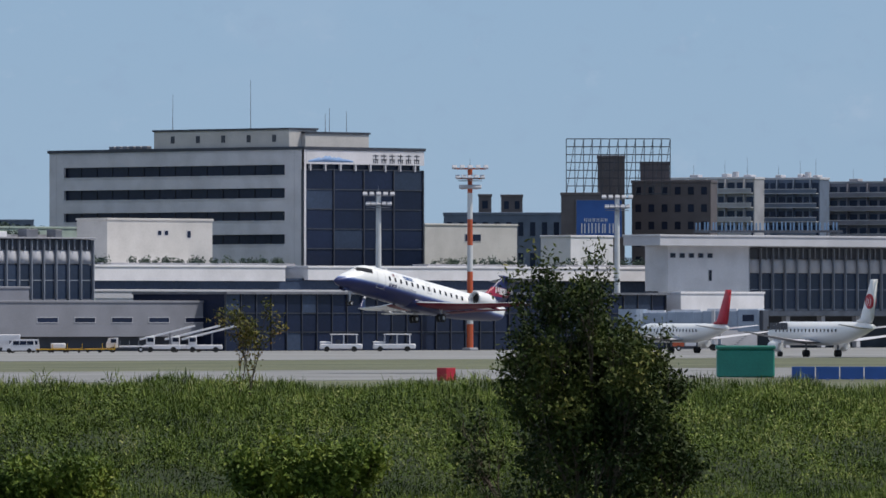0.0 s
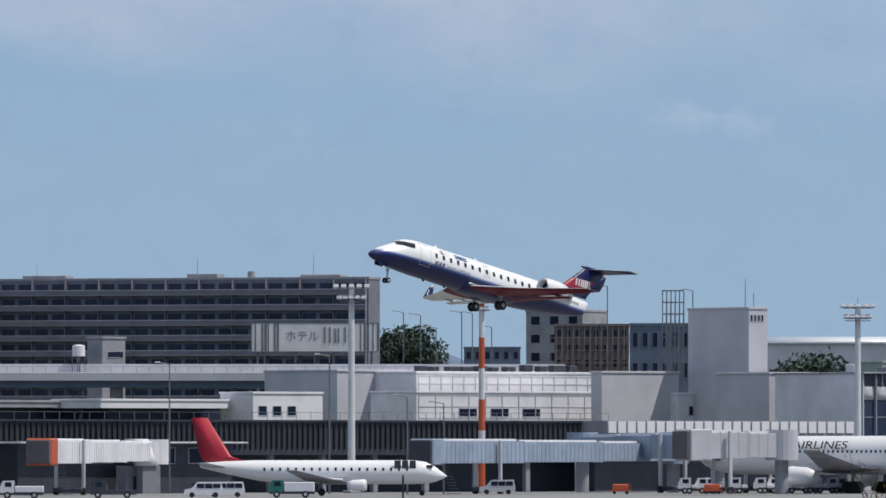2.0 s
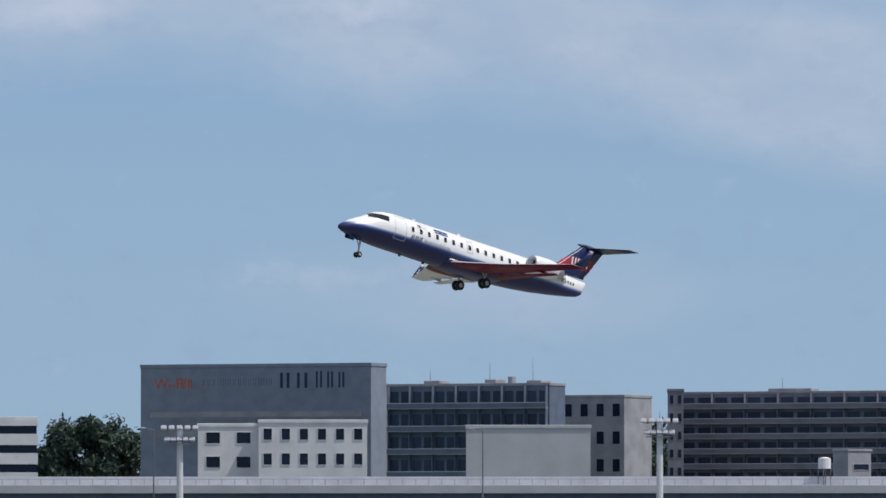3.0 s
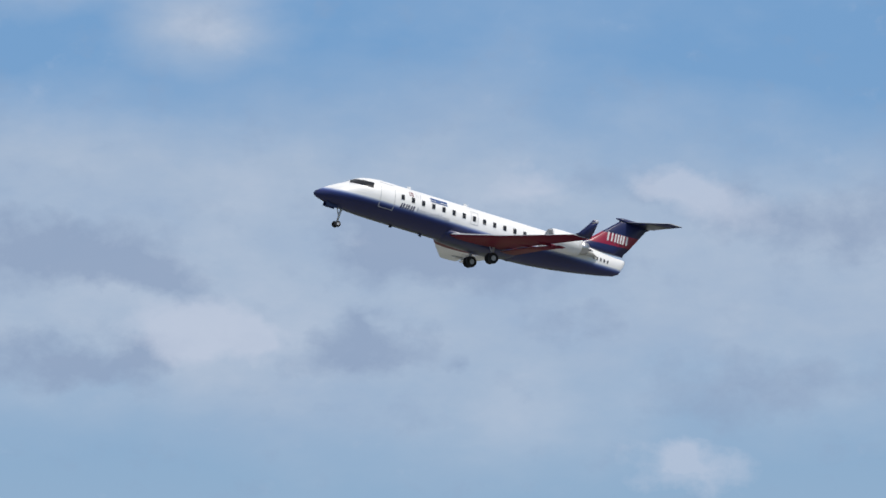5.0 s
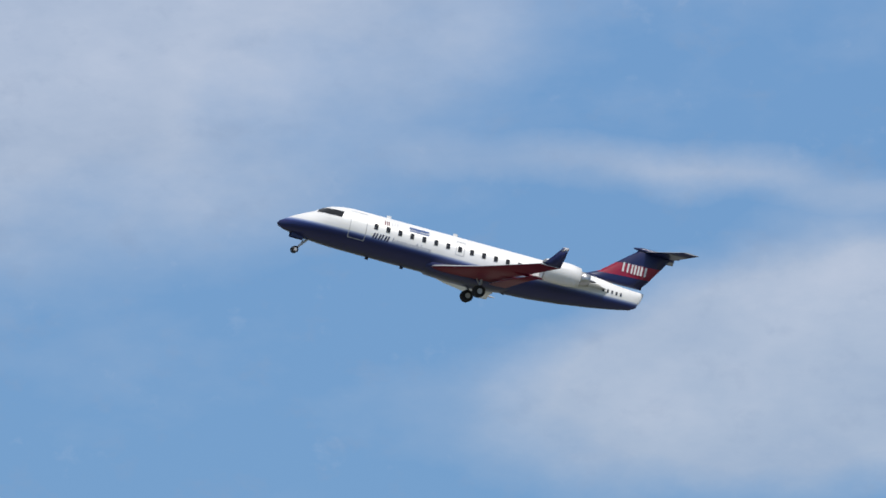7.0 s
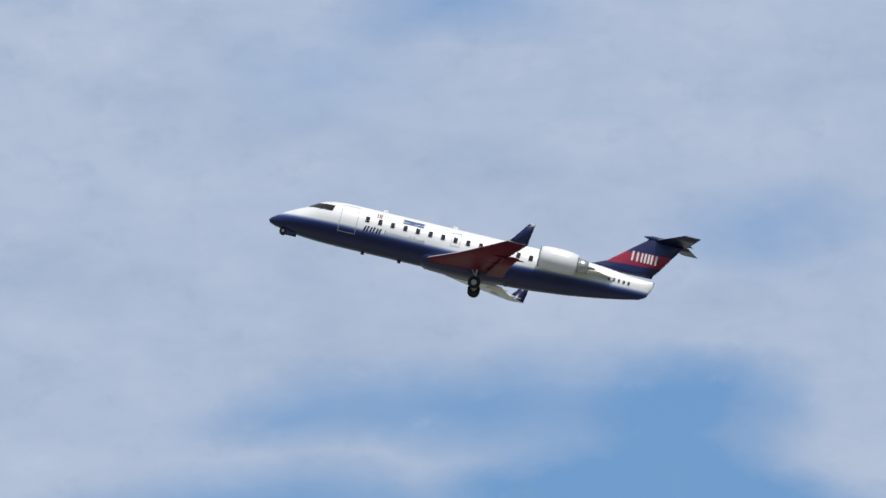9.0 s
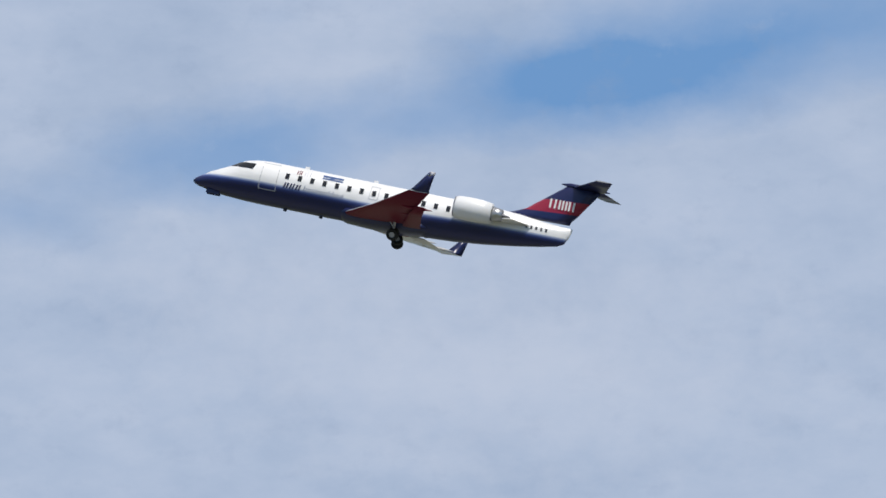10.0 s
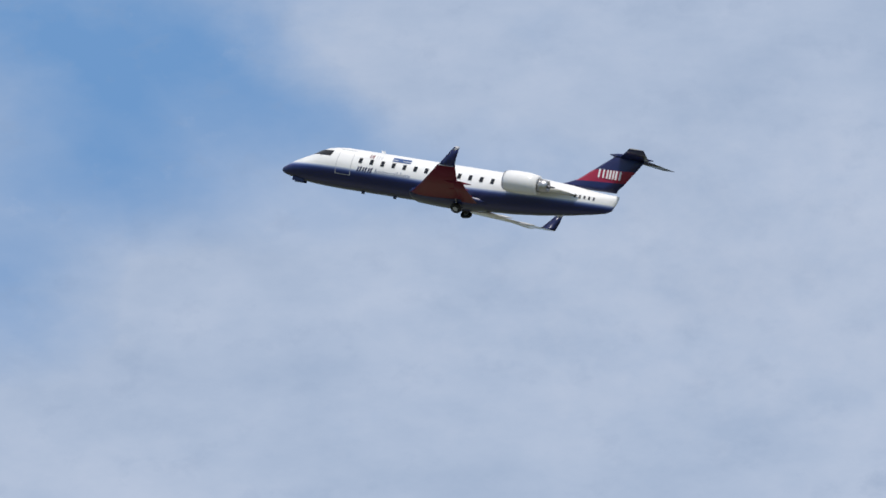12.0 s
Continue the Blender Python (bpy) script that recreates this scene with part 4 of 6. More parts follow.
CABIN = material("cabin_window_glass", (0.02, 0.022, 0.028), 0.1, vary=0.1, stain=0.1)
LETTER = material("grey_blue_lettering", (0.25, 0.29, 0.40), 0.4, vary=0.05, stain=0.05)

SECT = [(0.0, -0.76, -0.84, 0.04), (0.12, -0.60, -0.98, 0.2), (0.45, -0.38, -1.10, 0.42), (1.0, -0.02, -1.20, 0.70), (1.7, 0.33, -1.32, 0.95), (2.2, 0.57, -1.37, 1.06),
        (2.8, 0.95, -1.41, 1.18), (3.3, 1.17, -1.44, 1.27), (3.9, 1.30, -1.46, 1.35), (4.7, 1.38, -1.47, 1.42), (9.0, 1.38, -1.47, 1.42), (14.8, 1.38, -1.47, 1.42),
        (16.0, 1.38, -1.45, 1.40), (17.5, 1.38, -1.36, 1.36), (19.5, 1.36, -1.15, 1.2), (21.5, 1.24, -0.86, 0.92), (23.1, 1.06, -0.58, 0.6), (24.2, 0.98, -0.34, 0.36), (24.6, 0.98, -0.12, 0.24), (24.85, 0.97, 0.40, 0.12), (24.95, 0.95, 0.75, 0.05)]


def body_at(x, a):
    """A point of the fuselage skin and its outward way, at station x and angle a from the top toward port."""
    for (xa, ta, ba, wa), (xb, tb, bb, wb) in zip(SECT, SECT[1:]):
        if x <= xb:
            k = (x - xa) / (xb - xa)
            top, bot, w = ta + (tb - ta) * k, ba + (bb - ba) * k, wa + (wb - wa) * k
            break
    zc, rz = (top + bot) / 2, (top - bot) / 2
    return Vector((x, -w * math.sin(a), zc + rz * math.cos(a))), Vector((0, -math.sin(a), math.cos(a)))


def skin_patch(xa, xb, z0, z1, side=-1, lift=0.012, nx=4, nz=5, shear=0.0):
    """A thin plate that follows the fuselage skin between two stations and two heights."""
    bm = bmesh.new()
    grid = []
    for i in range(nx + 1):
        col = []
        for j in range(nz + 1):
            z = z0 + (z1 - z0) * j / nz
            x = xa + (xb - xa) * i / nx + shear * j / nz
            p, _ = body_at(x, 0)
            q, _ = body_at(x, math.pi)
            zc, rz = (p.z + q.z) / 2, (p.z - q.z) / 2
            a = math.acos(max(-1, min(1, (z - zc) / rz)))
            pt, nm = body_at(x, a)
            pt += nm * lift
            pt.y *= -side
            col.append(bm.verts.new(pt))
        grid.append(col)
    for i in range(nx):
        for j in range(nz):
            f = bm.faces.new((grid[i][j], grid[i + 1][j], grid[i + 1][j + 1], grid[i][j + 1]))
            f.smooth = True
    return bm


def airfoil(le, chord, thick, n=8):
    """Section ring in the local x, z of a wing, from the nose along the top and back below."""
    pts = []
    for i in range(n + 1):
        c = 0.5 * (1 - math.cos(math.pi * i / n))
        pts.append((le[0] + chord * c, le[1], le[2] + thick * chord * 2.6 * (0.2969 * c ** 0.5 - 0.126 * c - 0.3516 * c * c + 0.2843 * c ** 3 - 0.1036 * c ** 4) * 2))
    for i in range(n - 1, 0, -1):
        c = 0.5 * (1 - math.cos(math.pi * i / n))
        pts.append((le[0] + chord * c, le[1], le[2] - thick * chord * 1.6 * (0.2969 * c ** 0.5 - 0.126 * c - 0.3516 * c * c + 0.2843 * c ** 3 - 0.1036 * c ** 4) * 2))
    return pts


def wing_mesh(sections, reach=99):
    """Wing with its upper faces in the first material, the lower ones in the second, and past the reach in the third."""
    bm = bmesh.new()
    rings = [airfoil(*s) for s in sections]
    loft(bm, rings)
    n = len(rings[0])
    bmesh.ops.recalc_face_normals(bm, faces=bm.faces)
    for f in bm.faces:
        f.material_index = 0 if f.normal.z >= 0 else 1 if abs(f.calc_center_median().y) < reach else 2
    return bm


def regional_jet():
    t = thing("regional_jet", pose(0, 0, 0), "white and navy twin-engine regional jet climbing with its wheels down", "aircraft")
    bm = bmesh.new()
    rings = []
    for (a, b) in zip(SECT, SECT[1:]):
        k = 3 if b[0] - a[0] < 2 else 2
        for i in range(k):
            rings.append(ellipse_ring(*[p + (q - p) * i / k for p, q in zip(a, b)]))
    rings.append(ellipse_ring(*SECT[-1]))
    body = part("fuselage", loft(bm, rings), BODY, t)
    # belly fairing
    fair = bmesh.new()
    loft(fair, [[(x, w * math.sin(a), -1.0 + h * math.cos(a)) for a in [2 * math.pi * i / 20 for i in range(20)]] for x, w, h in ((9.5, 0.5, 0.2), (10.4, 1.3, 0.55), (12, 1.5, 0.62), (14, 1.5, 0.62), (15.4, 1.2, 0.45), (16.8, 0.5, 0.15))])
    part("belly_fairing", fair, NAVY, t)
    for s in (-1, 1):
        # windscreen and side windows
        part("windscreen", skin_patch(2.30, 3.00, 0.50, 0.90, s, 0.015, shear=0.30), COCKPIT, t)
        part("cockpit_window", skin_patch(2.98, 3.85, 0.48, 0.90, s, 0.018, shear=0.12), COCKPIT, t)
        for i in range(14):
            x = 6.2 + i * 0.825
            w = part("cabin_window", skin_patch(x - 0.13, x + 0.13, 0.24, 0.62, s, 0.02, 2, 3), CABIN, t)
        # doors outlined in the skin
        for xa, xb, z0, z1 in ((4.45, 5.6, -0.70, 1.12), (11.7, 12.3, 0.0, 0.95)):
            for q in ((xa, xa + 0.04, z0, z1), (xb - 0.04, xb, z0, z1), (xa, xb, z1 - 0.04, z1), (xa, xb, z0, z0 + 0.04)):
                part("door_seam", skin_patch(*q[:2], *q[2:], s, 0.012, 3, 5), WINGGREY, t)
        # operator marks as plain bars
        for i in range(3):
            for dx, z1 in ((0.0, 0.0), (0.18, 0.02)):
                part("mark", skin_patch(6.05 + i * 0.40 + dx, 6.16 + i * 0.40 + dx, -0.36, z1, s, 0.016, 2, 3, shear=0.10), NAVY, t)
        for i in range(10):
            tall = 0.1 if i in (0, 6, 7) else 0
            part("mark", skin_patch(7.40 + i * 0.27, 7.46 + i * 0.27, -0.33, -0.08 + tall, s, 0.016, 2, 3, shear=0.06), LETTER, t)
            part("mark", skin_patch(7.52 + i * 0.27, 7.58 + i * 0.27, -0.33, -0.10, s, 0.016, 2, 3, shear=0.06), LETTER, t)
        for dx, wd, red in ((0, 0.06, 1), (0.14, 0.06, 1), (0.25, 0.06, 1), (0.50, 0.04, 0), (0.66, 0.04, 0), (0.86, 0.04, 0)):
            part("mark", skin_patch(6.75 + dx, 6.75 + dx + wd, 0.70, 1.0, s, 0.016, 2, 3), WINGRED if red else PALE, t)
        for q in ((8.45, 9.8, 0.90, 1.04), (8.45, 9.8, 0.74, 0.84), (8.9, 9.2, 0.80, 1.02)):
            part("mark", skin_patch(*q, s, 0.016 + 0.003 * (q[2] > 0.72), 4, 3), material("flag_blue_paint", (0.05, 0.10, 0.25), 0.4), t)
        for i in range(5):
            part("mark", skin_patch(22.0 + i * 0.32, 22.14 + i * 0.32, 0.32, 0.55, s, 0.016, 2, 2), DARK, t)
        # wing
        y = lambda v: s * v
        wing = part("wing", wing_mesh([((10.0, y(0.6), -1.15), 4.7, 0.13), ((10.5, y(1.5), -1.10), 4.1, 0.12), ((11.52, y(3.2), -1.0126), 3.396, 0.115), ((12.6, y(5.0), -0.92), 2.65, 0.11), ((15.5, y(9.9), -0.44), 1.3, 0.10)], 3.0 if s > 0 else 20), [WINGGREY, WINGRED, JETWHITE], t)
        # winglet, as a plate that cants outward
        wl = bmesh.new()
        rings = []
        for px, py, pz, c in ((15.5, 9.86, -0.44, 1.3), (15.75, 10.05, -0.24, 1.05), (16.15, 10.2, 0.28, 0.74), (16.55, 10.28, 0.84, 0.42)):
            rings.append([(px, y(py - 0.04), pz), (px + c * 0.4, y(py - 0.07), pz), (px + c, y(py), pz), (px + c * 0.4, y(py + 0.07), pz)])
        wlet = part("winglet", loft(wl, rings), NAVY, wing)
        part("winglet_tip", loft(bmesh.new(), [[(16.40, y(10.20), 0.62), (16.62, y(10.16), 0.62), (16.93, y(10.25), 0.62), (16.62, y(10.33), 0.62)], [(16.60, y(10.24), 0.90), (16.76, y(10.21), 0.90), (17.00, y(10.28), 0.90), (16.76, y(10.36), 0.90)]]), PALE, wlet)
        # flap and its fairings
        part("flap", wing_mesh([((14.3, y(1.6), -1.30), 1.15, 0.12), ((15.0, y(4.9), -1.08), 0.9, 0.12), ((15.75, y(7.3), -0.95), 0.65, 0.12)], 2.5 if s > 0 else 20), [WINGGREY, WINGRED, JETWHITE], wing)
        for v, x in ((2.4, 13.2), (4.3, 13.7), (6.3, 14.6)):
            fr = bmesh.new()
            loft(fr, [[(x + a, y(v) + r * math.sin(k), -1.08 + v * 0.035 + r * math.cos(k)) for k in [2 * math.pi * i / 8 for i in range(8)]] for a, r in ((0, 0.02), (0.5, 0.10), (1.3, 0.11), (2.1, 0.02))])
            part("flap_fairing", fr, WINGRED if s < 0 else WINGGREY, wing)
        # engine
        nac = bmesh.new()
        prof = ((17.42, 0.60), (17.48, 0.67), (17.70, 0.735), (18.30, 0.775), (19.20, 0.76), (19.90, 0.66))
        ring = lambda x, r: [(x, y(2.3) + r * math.sin(k), 0.50 + r * math.cos(k)) for k in [2 * math.pi * i / 24 for i in range(24)]]
        loft(nac, [ring(18.00, 0.53), ring(17.60, 0.55)] + [ring(a, b) for a, b in prof] + [ring(19.90, 0.5)], cap=False)
        nac = part("engine", nac, JETWHITE, t)
        part("fan", loft(bmesh.new(), [ring(17.95, 0.53), ring(18.00, 0.2), ring(17.75, 0.02)]), BLACK, nac)
        part("intake_lip", loft(bmesh.new(), [ring(17.43, 0.595), ring(17.40, 0.635), ring(17.49, 0.683)], cap=False), BARE, nac)
        part("exhaust", loft(bmesh.new(), [ring(19.80, 0.50), ring(20.60, 0.40), ring(20.62, 0.33), ring(20.20, 0.3)]), BARE, nac)
        part("exhaust_cone", loft(bmesh.new(), [ring(20.00, 0.24), ring(21.10, 0.03)]), STEEL, nac)
        py = bmesh.new()
        loft(py, [[(xa, y(v), z), ((xa + xb) / 2, y(v), z + 0.2), (xb, y(v), z), ((xa + xb) / 2, y(v), z - 0.16)] for v, xa, xb, z in ((0.8, 17.90, 22.40, 0.45), (1.85, 18.20, 21.40, 0.5))])
        part("pylon", py, JETWHITE, t)
        # tailplane
        part("tailplane", wing_mesh([((24.35, y(0.05), 3.66), 2.15, 0.09), ((26.2, y(3.25), 3.80), 1.05, 0.08)]), [WINGGREY, NAVY], t)
    # fin
    fb = bmesh.new()
    rings = []
    for x, z, c, th in ((20.0, 1.15, 4.7, 0.30), (20.9, 1.38, 3.85, 0.32), (21.7, 1.75, 3.35, 0.26), (23.85, 3.55, 2.35, 0.2), (24.05, 3.78, 2.0, 0.12)):
        rings.append([(x + c * a, th * b, z) for a, b in ((0, 0), (0.08, 0.5), (0.35, 0.7), (0.7, 0.45), (1, 0), (0.7, -0.45), (0.35, -0.7), (0.08, -0.5))])
    fin = part("fin", loft(fb, rings), FIN, t)
    bul = bmesh.new()
    loft(bul, [[(x, r * math.sin(k), 3.76 + r * math.cos(k)) for k in [2 * math.pi * i / 10 for i in range(10)]] for x, r in ((23.6, 0.03), (24.2, 0.16), (25.6, 0.17), (26.8, 0.03))])
    part("fin_bullet", bul, NAVY, fin)
    for s in (-1, 1):
        for dx, wd in ((0, 0.13), (0.32, 0.40), (0.82, 0.34), (1.25, 0.40)):
            gl = bmesh.new()
            x = 23.12 + dx
            for p0, p1, z0, z1 in ((0, 0.12, 2.05, 2.66), (wd - 0.12, wd, 2.05, 2.66)) if wd > 0.2 else ((0, wd, 2.05, 2.66),):
                box(gl, x + p0, x + p1, s * 0.10, s * 0.19, z0, z1)
            part("fin_mark", gl, JETWHITE, fin)
    # aerials
    for x, z in ((8.6, -1.34), (6.2, -1.34), (15.6, -1.22)):
        part("aerial", B(x, x + 0.22, -0.02, 0.02, z - 0.28, z + 0.05), DARK, t)
    for x in (7.0, 11.6):
        part("aerial", B(x, x + 0.3, -0.02, 0.02, 1.30, 1.55), JETWHITE, t)
    return t


def gear_leg(parent, name, length, wheel_r, gap, m):
    """Landing gear leg that hangs from its pivot, with two wheels."""
    g = part(name, tube(bmesh.new(), (0, 0, 0), (0, 0, -length), 0.09, 0.07, 10), WINGGREY, parent, m=m)
    part("brace", tube(bmesh.new(), (-0.45, 0, 0.0), (0, 0, -length * 0.6), 0.04, 0.04, 6), WINGGREY, g)
    part("axle", tube(bmesh.new(), (0, -gap, -length), (0, gap, -length), 0.05, 0.05, 8), STEEL, g)
    for s in (-1, 1):
        w = bmesh.new()
        loft(w, [[(r * math.sin(k), s * gap + o, -length + r * math.cos(k)) for k in [2 * math.pi * i / 20 for i in range(20)]] for o, r in ((-0.10, wheel_r * 0.8), (-0.08, wheel_r * 0.96), (0, wheel_r), (0.08, wheel_r * 0.96), (0.10, wheel_r * 0.8))])
        part("wheel", w, BLACK, g)
        h = bmesh.new()
        loft(h, [[(r * math.sin(k), s * gap + o, -length + r * math.cos(k)) for k in [2 * math.pi * i / 12 for i in range(12)]] for o, r in ((-0.11, wheel_r * 0.45), (0.11, wheel_r * 0.45))])
        part("hub", h, WINGGREY, g)
    return g


jet = regional_jet()
nose_gear = gear_leg(jet, "nose_gear", 1.35, 0.23, 0.19, pose(2.35, 0, -1.15))
port_gear = gear_leg(jet, "main_gear", 0.95, 0.40, 0.24, pose(13.75, -1.6, -1.02))
star_gear = gear_leg(jet, "main_gear", 0.95, 0.40, 0.24, pose(13.75, 1.6, -1.02))
for s in (-1, 1):
    part("gear_door", B(1.0, 1.9, s * 0.24, s * 0.265, -1.46, -1.15), NAVY, jet)


# ---- signs, masts and frames ----
def lettering(text, size, mat, parent, m, label="", name="lettering"):
    cu = bpy.data.curves.new(name, "FONT")
    cu.body, cu.size, cu.extrude = text, size, 0.02
    tmp = bpy.data.objects.new(name, cu)
    me = bpy.data.meshes.new_from_object(tmp)
    bpy.data.objects.remove(tmp)
    me.materials.clear()
    me.materials.append(mat)
    ob = new(name, me)
    ob.parent = parent
    ob.matrix_basis = m
    if label:
        ob["label"] = label
    return ob


def bars(parent, mat, x, z, w, h, n, y=-0.1, name="sign_glyph", seed=1):
    """A line of unreadable characters as plain bars."""
    rng = random.Random(seed)
    st = w / n
    for i in range(n):
        bm = bmesh.new()
        a, k, top = x + st * i, st * rng.uniform(0.5, 0.68), z + h * rng.uniform(0.9, 1.0)
        box(bm, a, a + st * 0.17, y - 0.06, y, z, top)
        box(bm, a + k - st * 0.17, a + k, y - 0.06, y, z, top)
        part(name, bm, mat, parent)


def light_mast(x, y, h, label, colour="white", tiers=1):
    t = thing("light_mast", pose(x, y, 0.03), label, "light mast", "apron light masts")
    if colour == "white":
        part("pole", tube(bmesh.new(), (0, 0, 0), (0, 0, h), 0.54, 0.38, 14), MAST, t)
    else:
        n = 7
        for i in range(n):
            part("pole", tube(bmesh.new(), (0, 0, h * i / n), (0, 0, h * (i + 1) / n), 0.5 - 0.02 * i, 0.48 - 0.02 * i, 12), ORANGE if i % 2 == 0 else MAST, t)
    part("foot", B(-0.9, 0.9, -0.9, 0.9, 0, 0.4, 0.08), GREY, t)
    a = radians(-41.59)
    for k in range(tiers + 1):
        z = h - 0.3 - k * 1.5
        w = (2.1 if colour == "white" else 2.4) * (1.0 - 0.22 * k)
        arm = part("crossarm", B(-w, w, -0.12, 0.12, -0.12, 0.12), STEEL if colour == "white" else ORANGE, t, m=pose(0, 0, z, 0, 0, math.degrees(a)))
        lamp = None
        for i in range(5):
            m = pose(-w + 2 * w * i / 4, -0.35, 0.25, -30, 0, 0)
            if lamp is None:
                lamp = part("floodlight", B(-0.36, 0.36, -0.2, 0.22, -0.28, 0.28, 0.06), PALE, arm, m=m)
            else:
                again(lamp, arm, m)
    part("platform", B(-1.3, 1.3, -1.3, 1.3, h - 2.2, h - 2.1), STEEL, t)
    part("lightning_rod", tube(bmesh.new(), (0, 0, h), (0, 0, h + 1.2), 0.05, 0.02, 6), STEEL, t)
    return t


for x, y, z in ((1063.1, 1045.0, 24.0), (1116.7, 1045.0, 24.0), (890.8, 1040.0, 26.2), (800.8, 1040.0, 28.0), (728.7, 1040.0, 24.4), (673.5, 1070.0, 23.4)):
    light_mast(x, y, z, "tall white tubular light mast with floodlights on crossarms")
light_mast(1062.6, 1025.0, 27.9, "slim red and white banded light mast with floodlights", "red", 2)
light_mast(827.2, 1045.0, 29.8, "slim red and white banded light mast with floodlights", "red", 3)


def lattice(name, label, cx, cy, rot, w, z0, z1, nx, nz, r, mat, depth=2.0):
    """Open steel frame of uprights, rails and braces."""
    t = thing(name, pose(cx, cy, 0, 0, 0, rot), label, "steel frame")
    for k in range(2):
        y = k * depth
        for i in range(nx + 1):
            part("upright", tube(bmesh.new(), (-w / 2 + w * i / nx, y, z0), (-w / 2 + w * i / nx, y, z1), r, r, 4), mat, t)
        for j in range(nz + 1):
            z = z0 + (z1 - z0) * (j + 0.2) / (nz + 0.2)
            part("rail", tube(bmesh.new(), (-w / 2, y, z), (w / 2, y, z), r, r, 4), mat, t)
    for i in range(nx):
        a, b = -w / 2 + w * i / nx, -w / 2 + w * (i + 1) / nx
        part("brace", tube(bmesh.new(), (a, 0, z0), (b, depth, z1), r * 0.8, r * 0.8, 4), mat, t)
    return t


lattice("billboard_frame", "empty rusty steel billboard frame on a roof", 1555.4, 1455.2, -46.9, 22.8, 31.6, 44.0, 12, 7, 0.12, DARK)
lattice("roof_frame", "open steel sign frame on a roof", 1126.4, 1273.3, -41.5, 5.7, 21.2, 25.7, 5, 3, 0.10, DARK)
lattice("chimney_frame", "tall lattice chimney frame", 1272.0, 1543.4, -39.5, 4.4, 0.0, 38.9, 5, 16, 0.14, STEEL, 4.0)
lattice("scaffolding", "tan scaffolding round a building under repair", 1384.7, 1709.6, -39.0, 17.9, 0.0, 34.4, 14, 12, 0.08, material("rusty_tan_steel", (0.26, 0.21, 0.19), 0.7), 2.5)
building("shrouded_building", "brown building behind scaffolding", 1387.4, 1712.5, -39.0, 16.9, 14, 34.2, BROWN, 10, "windows", cols=8)
building("grey_depot", "grey-blue depot with a bright sign wall", 1320.7, 1606.9, -39.4, 12.8, 12, 32.7, BLUEG, 5, "windows", cols=6)


def sign_board(name, label, cx, cy, rot, w, z0, z1, mat):
    """Framed sign board on short legs."""
    t = thing(name, pose(cx, cy, 0, 0, 0, rot), label, "sign")
    part("board", B(-w / 2, w / 2, 0, 0.35, z0, z1, 0.03), mat, t)
    fr = bmesh.new()
    for q in ((-w / 2 - 0.15, w / 2 + 0.15, z0 - 0.15, z0), (-w / 2 - 0.15, w / 2 + 0.15, z1, z1 + 0.15), (-w / 2 - 0.15, -w / 2, z0, z1), (w / 2, w / 2 + 0.15, z0, z1)):
        box(fr, q[0], q[1], -0.05, 0.4, q[2], q[3])
    part("frame", fr, STEEL, t)
    for x in (-w * 0.4, 0, w * 0.4):
        part("leg", tube(bmesh.new(), (x, 0.6, z0 - 5), (x, 0.6, z1), 0.15, 0.15, 6), STEEL, t)
    return t


building("store_building", "pale low store building carrying roof signs", 1127.5, 1262.9, -41.8, 23.6, 14, 21.1, PALE, 4, "windows", cols=12)
s_ = sign_board("green_sign", "dark green roof sign with a white emblem and strokes", 1127.7, 1258.7, -41.9, 14.6, 21.7, 25.7, GREEN)
zb = 21.7
part("emblem", B(-6.7, -4.4, -0.08, -0.02, zb + 0.9, zb + 3.2), WHITE, s_)
part("emblem", B(-6.2, -4.9, -0.12, -0.09, zb + 1.4, zb + 1.8), GREEN, s_)
bars(s_, WHITE, -3.9, zb + 0.8, 10.4, 2.6, 6, -0.03, seed=3)
s_ = sign_board("blue_sign", "large blue wall sign with white strokes", 1544.9, 1451.1, -46.8, 9.9, 22.4, 30.4, BLUE)
bars(s_, WHITE, -3.9, 23.2, 7.6, 2.2, 5, -0.03, seed=5)
bars(s_, WHITE, -3.2, 25.7, 5.4, 0.8, 6, -0.03, seed=6)
s_ = sign_board("rooftop_letters", "row of blue rooftop sign letters on a frame", 1185.1, 1074.9, -47.8, 24.2, 19.1, 19.2, STEEL)
bars(s_, material("pale_blue_sign_paint", (0.22, 0.36, 0.55), 0.5), -12, 19.1, 24, 1.6, 17, 0.1, seed=9)
s_ = sign_board("hotel_sign", "white hotel roof sign with grey stripes", 1244.5, 1629.0, -37.4, 26.5, 26.9, 32.8, WHITE)
zb = 26.9
for i, x in enumerate((-12.6, -11.2, -10.6, -9.9, -8.6, -8.0, 9.6, 10.4, 11.0, 12.2, 13.2)):
    part("stripe", B(x, x + 0.25 + 0.12 * (i % 3), -0.06, -0.01, zb + 0.1, zb + 6.0), STEEL, s_)
for x in (-12, -4, 4, 12):
    part("post", tube(bmesh.new(), (x, 0.6, 0), (x, 0.6, zb + 1), 0.25, 0.25, 8), STEEL, s_)
lettering("ホテル", 2.4, SLATE, s_, pose(-6.2, -0.03, zb + 2.4, 90, 0, 0))
bars(s_, SLATE, 2.0, zb + 1.8, 6.4, 3.4, 3, -0.02, seed=2)
